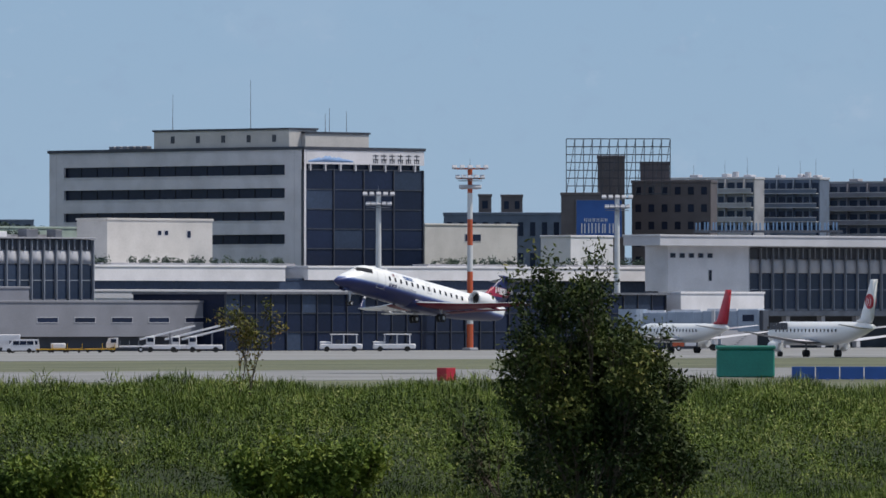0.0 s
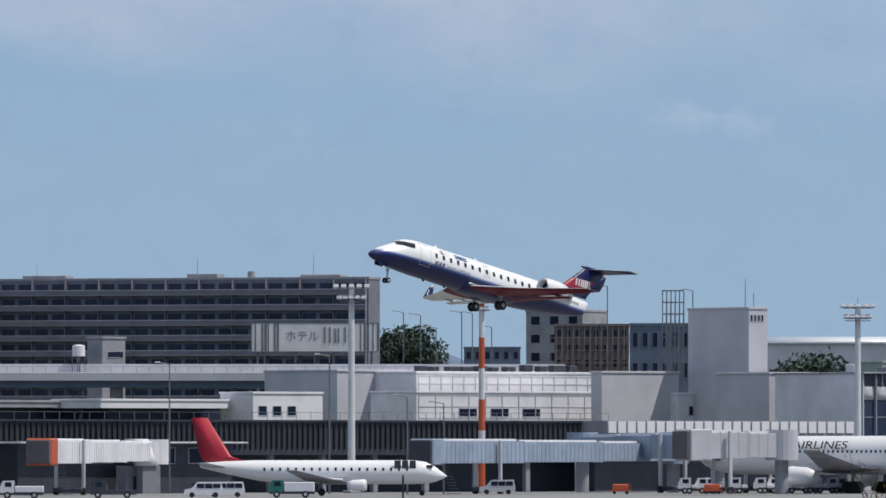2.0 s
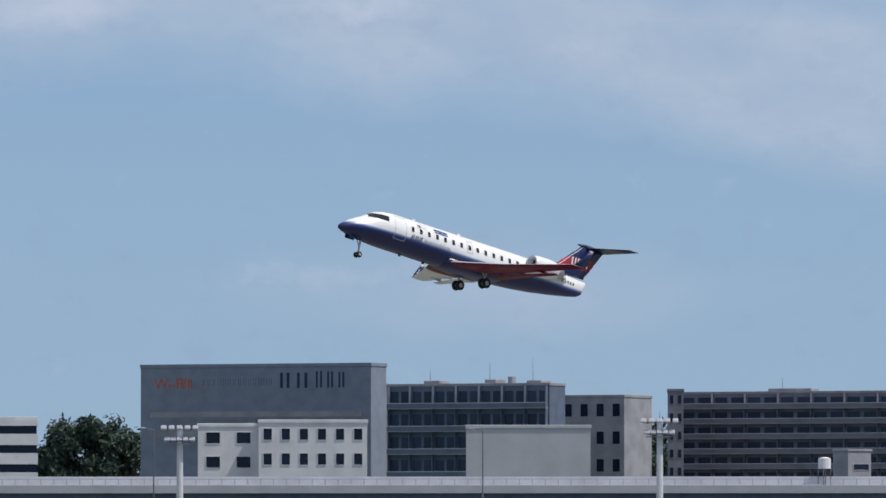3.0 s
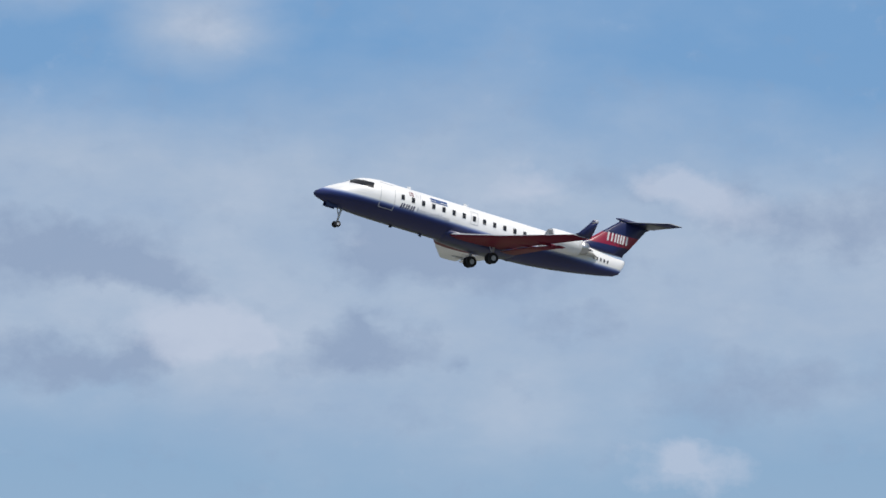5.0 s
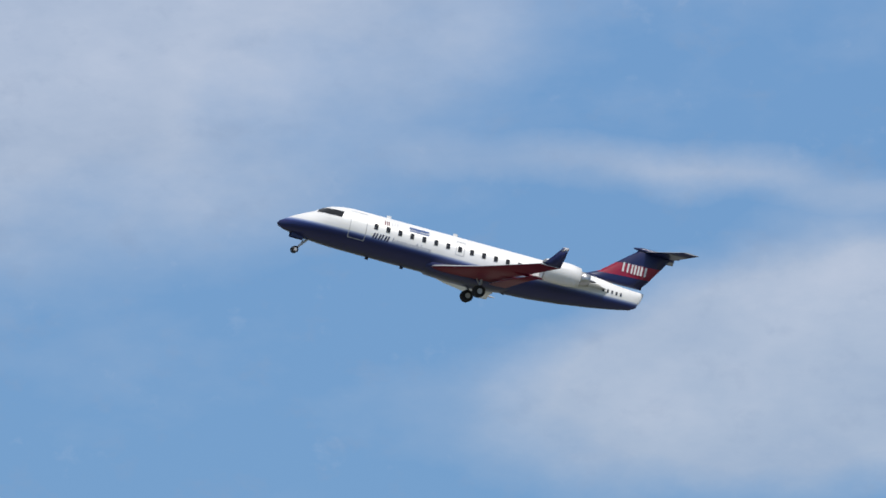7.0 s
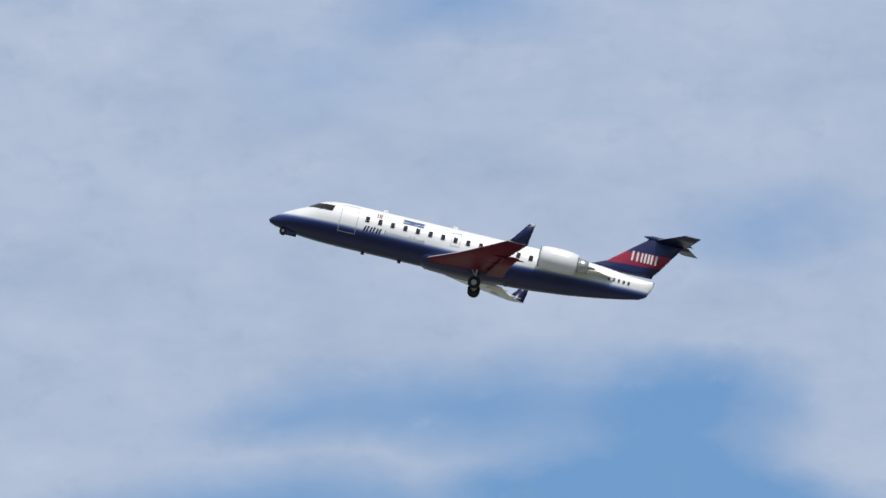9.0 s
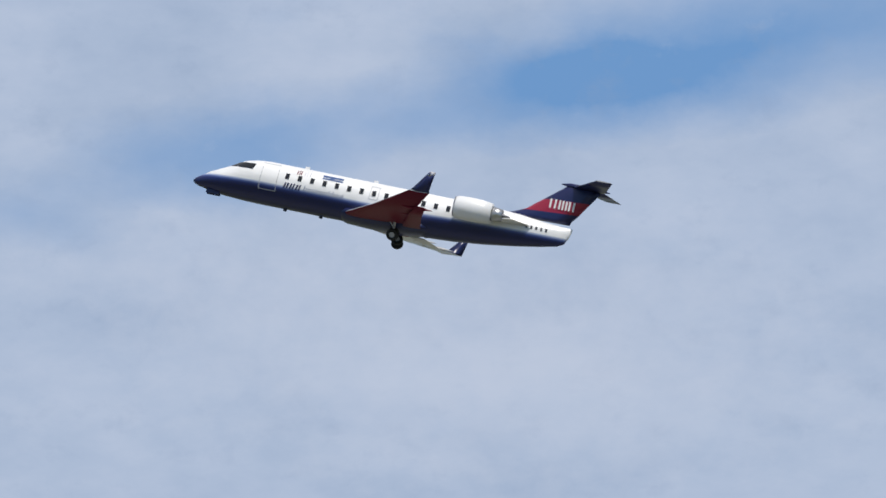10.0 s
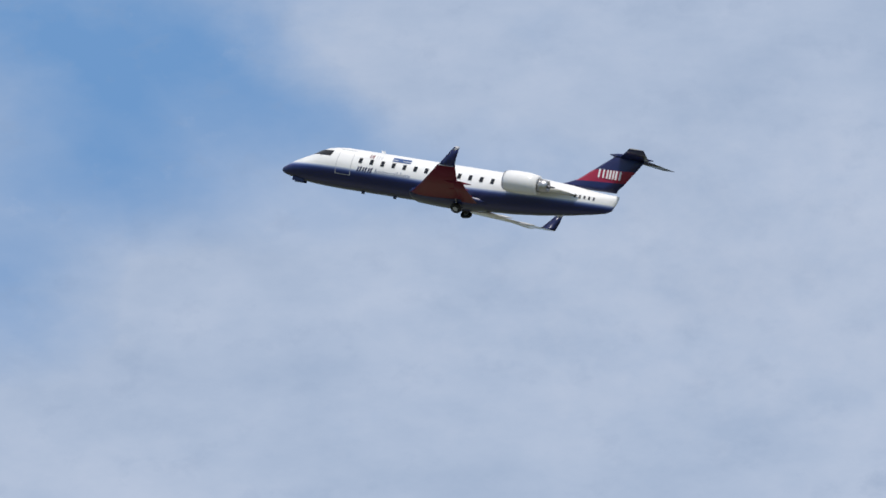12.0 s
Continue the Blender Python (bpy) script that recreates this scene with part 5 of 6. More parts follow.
# wall lettering of the sign building
s_ = thing("wall_sign", pose(1129.9, 1764.7, 0, 0, 0,  -57.6), "faded orange and blue wall lettering", "sign")
zb = 43.7
lettering("Wi-Fi", 3.2, ORANGE, s_, pose(-24.0, -0.06, zb, 90, 0, 0))
bars(s_, ORANGE, -17.6, zb, 3.4, 2.3, 2, -0.06, seed=2)
bars(s_, BLUEG, -12.5, zb + 0.6, 17, 1.6, 14, -0.06, seed=4)
bars(s_, NAVY, 6.0, zb, 8.0, 3.6, 2, -0.06, seed=7)
bars(s_, NAVY, 14.5, zb, 8.0, 3.6, 3, -0.06, seed=8)
part("window_band", B(-25, 25, -0.1, 0, zb - 6.2, zb - 5.0), GREY, s_)
part("window_band", B(-25, 25, -0.1, 0, zb - 10.2, zb - 9.0), GREY, s_)
s_ = thing("hotel_emblem", pose(971.2, 1633.0, 0, 0, 0,  -30.7), "dark emblem strokes and a dark band on a white sign house", "sign")
zb = 35.2
part("band", B(-8.7, 8.7, -0.25, -0.1, zb, zb + 2.0), DARK, s_)
bars(s_, DARK, -4.3, zb + 2.6, 3.6, 3.2, 2, -0.1, seed=3)
bars(s_, BLUEG, 4.4, zb + 2.6, 4.0, 2.6, 3, -0.1, seed=6)

# ---- trees ----
def leaf_cloud(centres, n, size, seed, flat=0.0):
    rng = np.random.default_rng(seed)
    vs, fs = [], []
    for (cx, cy, cz, r) in centres:
        for i in range(n):
            d = rng.normal(size=3)
            d *= r * rng.random() ** 0.45 / np.linalg.norm(d)
            p = np.array((cx, cy, cz)) + d
            a, b = rng.normal(size=3), rng.normal(size=3)
            a /= np.linalg.norm(a)
            b -= a * (a @ b)
            b /= np.linalg.norm(b)
            s = size * rng.uniform(0.6, 1.4)
            k = len(vs)
            vs += [tuple(p - a * s), tuple(p + b * s * 0.45), tuple(p + a * s), tuple(p - b * s * 0.45)]
            fs.append((k, k + 1, k + 2, k + 3))
    return vs, [], fs


def limb(bm, p, d, ln, r, depth, rng, tips, spread=0.55):
    """A limb that forks into thinner ones; collects the tips."""
    q = p + d * ln
    tube(bm, p, q, r, r * 0.65, 6)
    if depth == 0:
        tips.append(q)
        return
    for i in range(rng.choice((2, 3, 3))):
        e = (d + Vector((rng.uniform(-1, 1), rng.uniform(-1, 1), rng.uniform(-0.35, 0.8))) * spread).normalized()
        limb(bm, p + d * ln * rng.uniform(0.55, 1.0), e, ln * rng.uniform(0.62, 0.85), r * 0.6, depth - 1, rng, tips, spread)
    tips.append(q)


def shrub(x, y, z, h, seed, label, leaf, depth=4, per=60, lsize=0.05, stems=6, lean=0.5, blob=0.2, trunk=0.045, spread=0.55, slim=1.0, core=()):
    """Stems that fork from the ground with leaves round their tips; slim narrows it, core fills it with inner foliage."""
    rng = random.Random(seed)
    t = thing("shrub", pose(x, y, z), label, "shrub")
    bm, tips = bmesh.new(), []
    for i in range(stems):
        a = 2 * math.pi * i / stems + rng.uniform(-0.4, 0.4)
        d = Vector((math.cos(a) * lean * rng.uniform(0.3, 1.2), math.sin(a) * lean * rng.uniform(0.3, 1.2), 1)).normalized()
        limb(bm, Vector((0.1 * math.cos(a), 0.1 * math.sin(a), -0.1)), d, h * rng.uniform(0.28, 0.40), trunk, depth, rng, tips, spread)
    bmesh.ops.scale(bm, vec=(slim, slim, 1), verts=bm.verts)
    part("stem", bm, BARK, t)
    cs = [(q.x * slim, q.y * slim, q.z, blob * rng.uniform(0.6, 1.3)) for q in tips]
    for lo, hi, r, n in core:
        for i in range(n):
            a, k = rng.uniform(0, 2 * math.pi), r * rng.random() ** 0.5
            cs.append((k * math.cos(a), k * math.sin(a), rng.uniform(lo, hi), blob * rng.uniform(0.9, 1.7)))
    part("foliage", leaf_cloud(cs, per, lsize, seed), leaf, t)
    return t


shrub(87.4, 82.2, 2.55, 3.35, 3, "dense dark green shrub on the near face of the bank", SHRUB, 4, 34, 0.033, 13, 0.60, 0.18, slim=0.58, core=((0.4, 1.6, 1.05, 170), (1.4, 2.3, 0.75, 60)))
shrub(88.3, 84.2, 2.7, 1.9, 8, "thin twiggy shrub beside the dense one", SHRUB, 4, 5, 0.040, 5, 0.7, 0.16, 0.025)
shrub(88.4, 81.9, 2.7, 1.4, 9, "loose yellowish shrub beside the dense one", SHRUB, 4, 12, 0.032, 6, 0.6, 0.17, 0.03, slim=0.7)
shrub(97.8, 98.8, 4.0, 2.0, 11, "slender sapling with thin yellow and brown leaves", YELLOWING, 4, 13, 0.026, 2, 0.05, 0.13, 0.022, 0.40, 0.75)
shrub(93.9, 102.5, 4.0, 1.75, 12, "slender sapling with orange autumn leaves", AUTUMN, 4, 17, 0.026, 2, 0.05, 0.13, 0.022, 0.36, 0.75, ((0.4, 1.2, 0.2, 8),))
shrub(90.6, 105.4, 4.0, 1.8, 13, "nearly bare sapling on the crest of the bank", AUTUMN, 3, 1, 0.02, 2, 0.1, 0.10, 0.018, 0.4)
for u, v, s in ((84.6, 85.0, 2), (80.6, 87.0, 5), (82.0, 86.2, 9), (85.0, 84.2, 7)):
    shrub(u, v, 2.95 if s in (5, 9) else 3.1, 1.05, 20 + s, "low green bush among the weeds of the bank", BUSH, 3, 44, 0.036, 9, 0.9, 0.20, 0.02)


def far_wood(name, label, U, n, seed):
    """Distant wooded hill: many crowns of small clumps."""
    cx, cy, rot, w, zt = U
    rng = random.Random(seed)
    t = thing(name, pose(cx, cy, 0, 0, 0, rot), label, "trees", kind="stuff")
    cs = []
    for i in range(n):
        k = rng.random()
        x = (k - 0.5) * w
        top = zt * (0.80 + 0.2 * math.sin(math.pi * k)) * rng.uniform(0.86, 1.0)
        for j in range(4):
            cs.append((x + rng.uniform(-2, 2), rng.uniform(0, 12), top - 2.4 - j * top * 0.22, rng.uniform(2.4, 4.2)))
    part("foliage", leaf_cloud(cs, 210, 0.6, seed), WOODS, t)
    bm = bmesh.new()
    for i in range(n // 2):
        x = rng.uniform(-w / 2, w / 2)
        tube(bm, (x, 4, 0), (x, 4, zt * 0.7), 0.4, 0.2, 5)
    part("trunk", bm, BARK, t)


far_wood("hill_trees", "dark wooded hill behind the houses", (1233.4, 2000.3, -31.7, 26.0, 42.9), 60, 3)
far_wood("hill_trees", "dark trees behind the hotel sign", (1444.4, 1853.7, -37.9, 15.0, 36.8), 40, 4)
far_wood("hill_trees", "dark trees between two blocks", (1318.3, 1884.7, -35.0, 9.6, 41.5), 16, 5)
far_wood("hill_trees", "low dark trees along the skyline", (1979.4, 2119.5, -43.0, 79.3, 34.3), 46, 6)
far_wood("hill_trees", "low dark trees behind the hall roof", (1075.0, 1264.9, -40.4, 17.4, 23.1), 24, 7)


def terrace_planting(x0, x1, y, z, n, seed):
    rng = random.Random(seed)
    t = thing("roof_planting", pose(x0, y, z), "planted shrubs on the terrace roof", "shrubs", kind="stuff")
    cs = []
    for i in range(n):
        r = rng.uniform(0.4, 1.1)
        cs.append((rng.uniform(0, x1 - x0), rng.uniform(0, 3), r * 0.7, r))
    part("foliage", leaf_cloud(cs, 70, 0.20, seed), WOODS, t)
    part("planter", B(0, x1 - x0, -0.3, 3.2, -0.05, 0.35), GREY, t)


terrace_planting(1041.19, 1083.72, 1084, 12.8 + 0.36, 46, 1)
terrace_planting(1113.77, 1136.69, 1084, 12.8 + 0.36, 26, 2)
terrace_planting(1146.00, 1167.58, 1084, 12.8 + 0.36, 24, 3)
terrace_planting(933.41, 1012.97, 1066, 17.1 + 0.1, 40, 4)
def distant_hill(name, label, U):
    cx, cy, rot, w, zt = U
    bm = bmesh.new()
    n = 40
    rings = []
    for i in range(n + 1):
        k = i / n
        z = zt * (0.55 + 0.45 * math.sin(math.pi * k)) * (0.94 + 0.08 * noise.noise(Vector((k * 9, 1, 4))))
        x = (k - 0.5) * w
        rings.append([(x, 0, 0), (x, 60, z * 0.7), (x, 140, z), (x, 260, z * 0.6), (x, 400, 0)])
    # the ridge's blue is aerial haze, painted as base colour
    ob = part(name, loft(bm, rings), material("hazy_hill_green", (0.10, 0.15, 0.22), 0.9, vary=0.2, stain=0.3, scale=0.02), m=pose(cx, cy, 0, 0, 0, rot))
    tagged(ob, label, "hill", kind="structure")


distant_hill("backdrop_hill", "wooded ridge on the horizon, blue haze put into its colour", (2974.6, 2965.0, -45.1, 366.5, 46.8))
distant_hill("backdrop_hill", "wooded ridge on the horizon, blue haze put into its colour", (2595.9, 3301.7, -38.2, 110.0, 50.2))


# street lamps on the expressway ramp
def street_lamp(x, y, z0, h, rot):
    t = thing("street_lamp", pose(x, y, 0, 0, 0, rot), "slim grey street lamp with a bent arm", "street lamp", "street lamps")
    part("pole", tube(bmesh.new(), (0, 0, z0), (0, 0, h), 0.14, 0.09, 6), STEEL, t)
    part("arm", tube(bmesh.new(), (0, 0, h), (-1.4, 0, h + 0.3), 0.07, 0.06, 6), STEEL, t)
    part("lamp_head", B(-2.0, -1.3, -0.15, 0.15, h + 0.2, h + 0.4, 0.04), PALE, t)


for x, y, z in ((1013.6, 1301.9, 29.3), (1034.4, 1323.8, 29.3), (1048.9, 1337.9, 27.3), (1021.4, 1295.8, 29.3), (1053.8, 1333.9, 29.9), (1068.9, 1347.5, 27.7), (1072.3, 1319.2, 34.6), (1096.6, 1325.1, 34.2)):
    street_lamp(x, y, 0, z, -38.26)
for x, y, z in ((773.7, 1044.7, 17.3), (784.7, 1023.9, 18.3), (792.9, 1017.6, 12.9), (810.3, 1202.5, 25.6), (769.1, 1229.2, 25.7), (796.7, 1014.6, 12.0)):
    street_lamp(x, y, 0, z, -35.93)

# roof water tank and stair house before the big slab
hall("stair_house", "small grey stair house", 895.42, 899.85, 1226.69, 4, 0, 23.3, GREY, [(1, 4, 20.4, 21.3, 1)])
wt = thing("water_tank", pose(887.3, 1221.8, 0), "white round water tank on a steel frame", "water tank")
part("tank", tube(bmesh.new(), (0, 0, 20.5), (0, 0, 22.1), 1.0, 1.0, 16), WHITE, wt)
part("tank_top", tube(bmesh.new(), (0, 0, 22.1), (0, 0, 22.3), 1.0, 0.3, 16), WHITE, wt)
for a in (-0.7, 0.7):
    for b in (-0.7, 0.7):
        part("leg", tube(bmesh.new(), (a, b, 0), (a, b, 20.5), 0.08, 0.08, 6), STEEL, wt)

# posts and boxes on the field
def marker_post(x, y, z0, h, w, bands, label):
    t = thing("marker_post", pose(x, y, z0), label, "marker post")
    n = len(bands)
    for i, b in enumerate(bands):
        part("post", B(-w / 2, w / 2, -w / 2, w / 2, h * i / n, h * (i + 1) / n, 0.02), b, t)
    return t


marker_post(574.4, 556.8, 0.03, 1.05, 1.1, (RED, RED), "square red marker box beside the runway")
marker_post(523.5, 605.0, 0.03, 2.0, 0.5, (RED, WHITE, RED), "red and white striped marker post")
marker_post(566.8, 646.8, 0.03, 1.0, 1.2, (BLACK, DARK), "black runway sign back")
marker_post(568.9, 644.9, 0.03, 0.8, 0.5, (WHITE,), "small white marker box on the turf")
marker_post(565.1, 674.6, 0.03, 0.7, 1.6, (YELLOW,), "low yellow and black taxiway sign")
marker_post(85.4, 109.7, 3.9, 1.25, 0.028, (DARK,) * 3, "thin dark pole with a round disc on the bank")
tk = thing("green_tank", pose(620.9, 565.8, 0.03, 0, 0, -46), "green covered container beside the taxiway", "container")
part("body", B(-2.5, 2.5, 0, 2.2, 0, 2.4, 0.12), material("sea_green_paint", (0.02, 0.22, 0.17), 0.45, vary=0.1, stain=0.2), tk)
part("lid", B(-2.6, 2.6, -0.1, 2.3, 2.4, 2.75, 0.1), GREEN, tk)
bl = thing("blue_barrier", pose(596.9, 532.6, 0.03, 0, 0, -47), "low blue and white barrier boards", "barrier")
for i in range(5):
    part("panel", B(-4.6 + i * 2, -2.7 + i * 2, 0, 0.12, 0.1, 1.15, 0.02), BLUE, bl)
    part("foot", B(-3.8 + i * 2, -3.5 + i * 2, -0.3, 0.4, 0, 0.12), GREY, bl)


# ---- parked aircraft ----
def parked_jet(label, x, y, bearing, ln, rad, finh, fin_mat, span, eng_x, eng_y, eng_r, mark, disc=False):
    """Twin jet with engines under its wings, nose at x, y, heading along the bearing."""
    b = radians(bearing)
    rz = math.degrees(math.atan2(-math.cos(b), -math.sin(b)))
    t = thing("airliner", pose(x, y, 0.035, 0, 0, rz), label, "aircraft")
    zc = rad + eng_r * 1.5 + 0.35
    k = ln / 30.0
    sect = [(0, -0.30, -0.36, 0.03), (0.02, 0.02, -0.6, 0.35), (0.05, 0.5, -0.82, 0.68), (0.085, 0.86, -0.95, 0.9), (0.13, 1, -1, 1), (0.62, 1, -1, 1), (0.75, 1, -0.72, 0.93), (0.88, 0.93, -0.16, 0.6), (0.97, 0.78, 0.30, 0.25), (1.0, 0.65, 0.5, 0.08)]
    rings = []
    for p, q in zip(sect, sect[1:]):
        for i in range(2):
            s = [a + (c - a) * i / 2 for a, c in zip(p, q)]
            rings.append(ellipse_ring(s[0] * ln, zc + s[1] * rad, zc + s[2] * rad, s[3] * rad, 24))
    part("fuselage", loft(bmesh.new(), rings), JETWHITE, t)
    # fin with its root fairing
    zt = finh
    fb = bmesh.new()
    rg = []
    for xx, z, c, th in ((0.80, zc + rad * 0.9, 0.17, 0.24), (0.86, zc + rad * 1.3, 0.125, 0.2), (0.955, zt, 0.065, 0.12)):
        rg.append([(ln * (xx + c * a), th * w * k, z) for a, w in ((0, 0), (0.1, 0.5), (0.4, 0.8), (1, 0), (0.4, -0.8), (0.1, -0.5))])
    fin = part("fin", loft(fb, rg), fin_mat, t)
    if disc:
        for s in (-1, 1):
            d = bmesh.new()
            cz = zc + rad + (zt - zc - rad) * 0.48
            tube(d, (ln * 0.955, s * 0.05, cz), (ln * 0.955, s * 0.30 * k, cz), disc, disc, 28)
            em = part("disc", d, RED, fin)
            w = bmesh.new()
            for turn in (-1, 1):
                pts = [(ln * 0.955 + turn * disc * 0.62 * math.sin(q), s * 0.31 * k, cz - disc * 0.62 * math.cos(q)) for q in (0.5, 0.9, 1.3, 1.7, 2.1, 2.5)]
                for p0, p1 in zip(pts, pts[1:]):
                    tube(w, p0, p1, disc * 0.05, disc * 0.05, 6)
            tube(w, (ln * 0.955, s * 0.31 * k, cz - disc * 0.3), (ln * 0.955 - disc * 0.12, s * 0.31 * k, cz + disc * 0.35), disc * 0.09, disc * 0.06, 6)
            part("disc_mark", w, JETWHITE, em)
    for s in (-1, 1):
        wing = part("wing", wing_mesh([((ln * 0.36, s * rad * 0.6, zc - rad * 0.75), ln * 0.20, 0.12), ((ln * 0.45, s * span * 0.17, zc - rad * 0.6), ln * 0.125, 0.11), ((ln * 0.60, s * span * 0.5, zc - rad * 0.6 + span * 0.045), ln * 0.045, 0.1)]), [PALE, GREY], t)
        ring = lambda a, r: [(a, s * eng_y + r * math.sin(q), zc - rad * 0.8 - eng_r * 0.55 + r * math.cos(q)) for q in [2 * math.pi * i / 18 for i in range(18)]]
        e = part("engine", loft(bmesh.new(), [ring(eng_x + 0.5, eng_r * 0.8), ring(eng_x, eng_r * 0.92), ring(eng_x + eng_r * 0.7, eng_r), ring(eng_x + eng_r * 2.4, eng_r * 0.9), ring(eng_x + eng_r * 3.3, eng_r * 0.6)]), JETWHITE, t)
        part("fan", loft(bmesh.new(), [ring(eng_x + 0.45, eng_r * 0.8), ring(eng_x + 0.3, eng_r * 0.1)]), BLACK, e)
        part("pylon", B(eng_x + eng_r, eng_x + eng_r * 4, s * eng_y - 0.15, s * eng_y + 0.15, zc - rad * 0.8, zc - rad * 0.4), PALE, e)
        part("tailplane", wing_mesh([((ln * 0.875, s * rad * 0.3, zc + rad * 0.42), ln * 0.10, 0.1), ((ln * 0.955, s * span * 0.18, zc + rad * 0.42 + span * 0.02), ln * 0.04, 0.1)]), [PALE, PALE], t)
        n = int(ln * 0.60 / (0.75 if k > 1.3 else 1.0))
        win = None
        for i in range(n):
            m = pose(ln * 0.16 + i * ln * 0.60 / n, 0, 0)
            if win is None:
                win = part("cabin_window", B(-0.13, 0.13, s * rad * 0.965, s * (rad * 0.985 + 0.015), zc + rad * 0.12, zc + rad * 0.12 + 0.4), CABIN, t, m=m)
            else:
                again(win, t, m)
        part("cockpit_window", B(ln * 0.058, ln * 0.082, s * rad * 0.55, s * rad * 0.80, zc + rad * 0.38, zc + rad * 0.60), COCKPIT, t)
        for a, w, h, col in mark:
            part("mark", B(ln * a, ln * a + w, s * rad * 0.90, s * (rad * 0.955 + 0.02), zc + rad * 0.32, zc + rad * 0.32 + h), col, t)
        g = part("main_gear", tube(bmesh.new(), (ln * 0.50, s * rad * 1.5, zc - rad * 0.5), (ln * 0.50, s * rad * 1.5, 0.4 * k), 0.15 * k, 0.12 * k, 8), STEEL, t)
        for o in ((-0.6, 0.6) if ln > 40 else (0,)):
            part("wheel", tube(bmesh.new(), (ln * 0.50 + o, s * rad * 1.5 - 0.35 * k, 0.45 * k), (ln * 0.50 + o, s * rad * 1.5 + 0.35 * k, 0.45 * k), 0.45 * k, 0.45 * k, 16), BLACK, g)
    g = part("nose_gear", tube(bmesh.new(), (ln * 0.10, 0, zc - rad * 0.8), (ln * 0.10, 0, 0.35 * k), 0.1 * k, 0.1 * k, 8), STEEL, t)
    part("wheel", tube(bmesh.new(), (ln * 0.10, -0.25 * k, 0.33 * k), (ln * 0.10, 0.25 * k, 0.33 * k), 0.33 * k, 0.33 * k, 14), BLACK, g)
    return t


def marks(x, n, w, h, col, step):
    return [(x + i * step, w, h, col) for i in range(n)]


# large airliner, tail toward the field: nose from the tail end at its bearing
HB = -15.5
tx, ty = 857.5, 963.8
hx, hy = math.sin(radians(HB)), math.cos(radians(HB))
big_jet = parked_jet("large white airliner with a red disc on its fin", tx + hx * 54.9, ty + hy * 54.9, HB, 54.9, 2.6, 15.9, JETWHITE, 47.6, 19.5, 7.9, 1.45, (), 2.1)
for side in (-1, 1):
    word = lettering("AIRLINES", 1.5, DARK, big_jet, pose(16.6 if side < 0 else 27.4, side * 2.62, 6.0, 90, 0, 0 if side < 0 else 180) @ Matrix.Diagonal((1.5, 1, 1, 1)))
    word.data.transform(Matrix(((1, 0.25, 0, 0), (0, 1, 0, 0), (0, 0, 1, 0), (0, 0, 0, 1))))
parked_jet("small white airliner with a red fin parked on the apron", 761.2, 968.7, 127.43, 31.8, 1.52, 9.9, RED, 26.0, 10.2, 4.8, 0.75, marks(0.125, 3, 0.8, 1.0, DARK, 0.03))
parked_jet("small white airliner with a red fin parked on the apron", 710.6, 1006.4, 124.59, 31.8, 1.52, 9.9, RED, 26.0, 10.2, 4.8, 0.75, marks(0.125, 3, 0.8, 1.0, DARK, 0.03))
parked_jet("small white airliner with a red disc on its fin", 933.4, 846.4, 21.09, 29.9, 1.52, 9.9, JETWHITE, 26.0, 10.2, 4.8, 0.75, marks(0.10, 5, 0.8, 0.9, DARK, 0.034), 0.95)
parked_jet("small white airliner with a red fin behind a jet bridge", 1011.2, 942.0, 22.0, 29.9, 1.35, 8.9, RED, 26.0, 10.2, 4.8, 0.75, ())


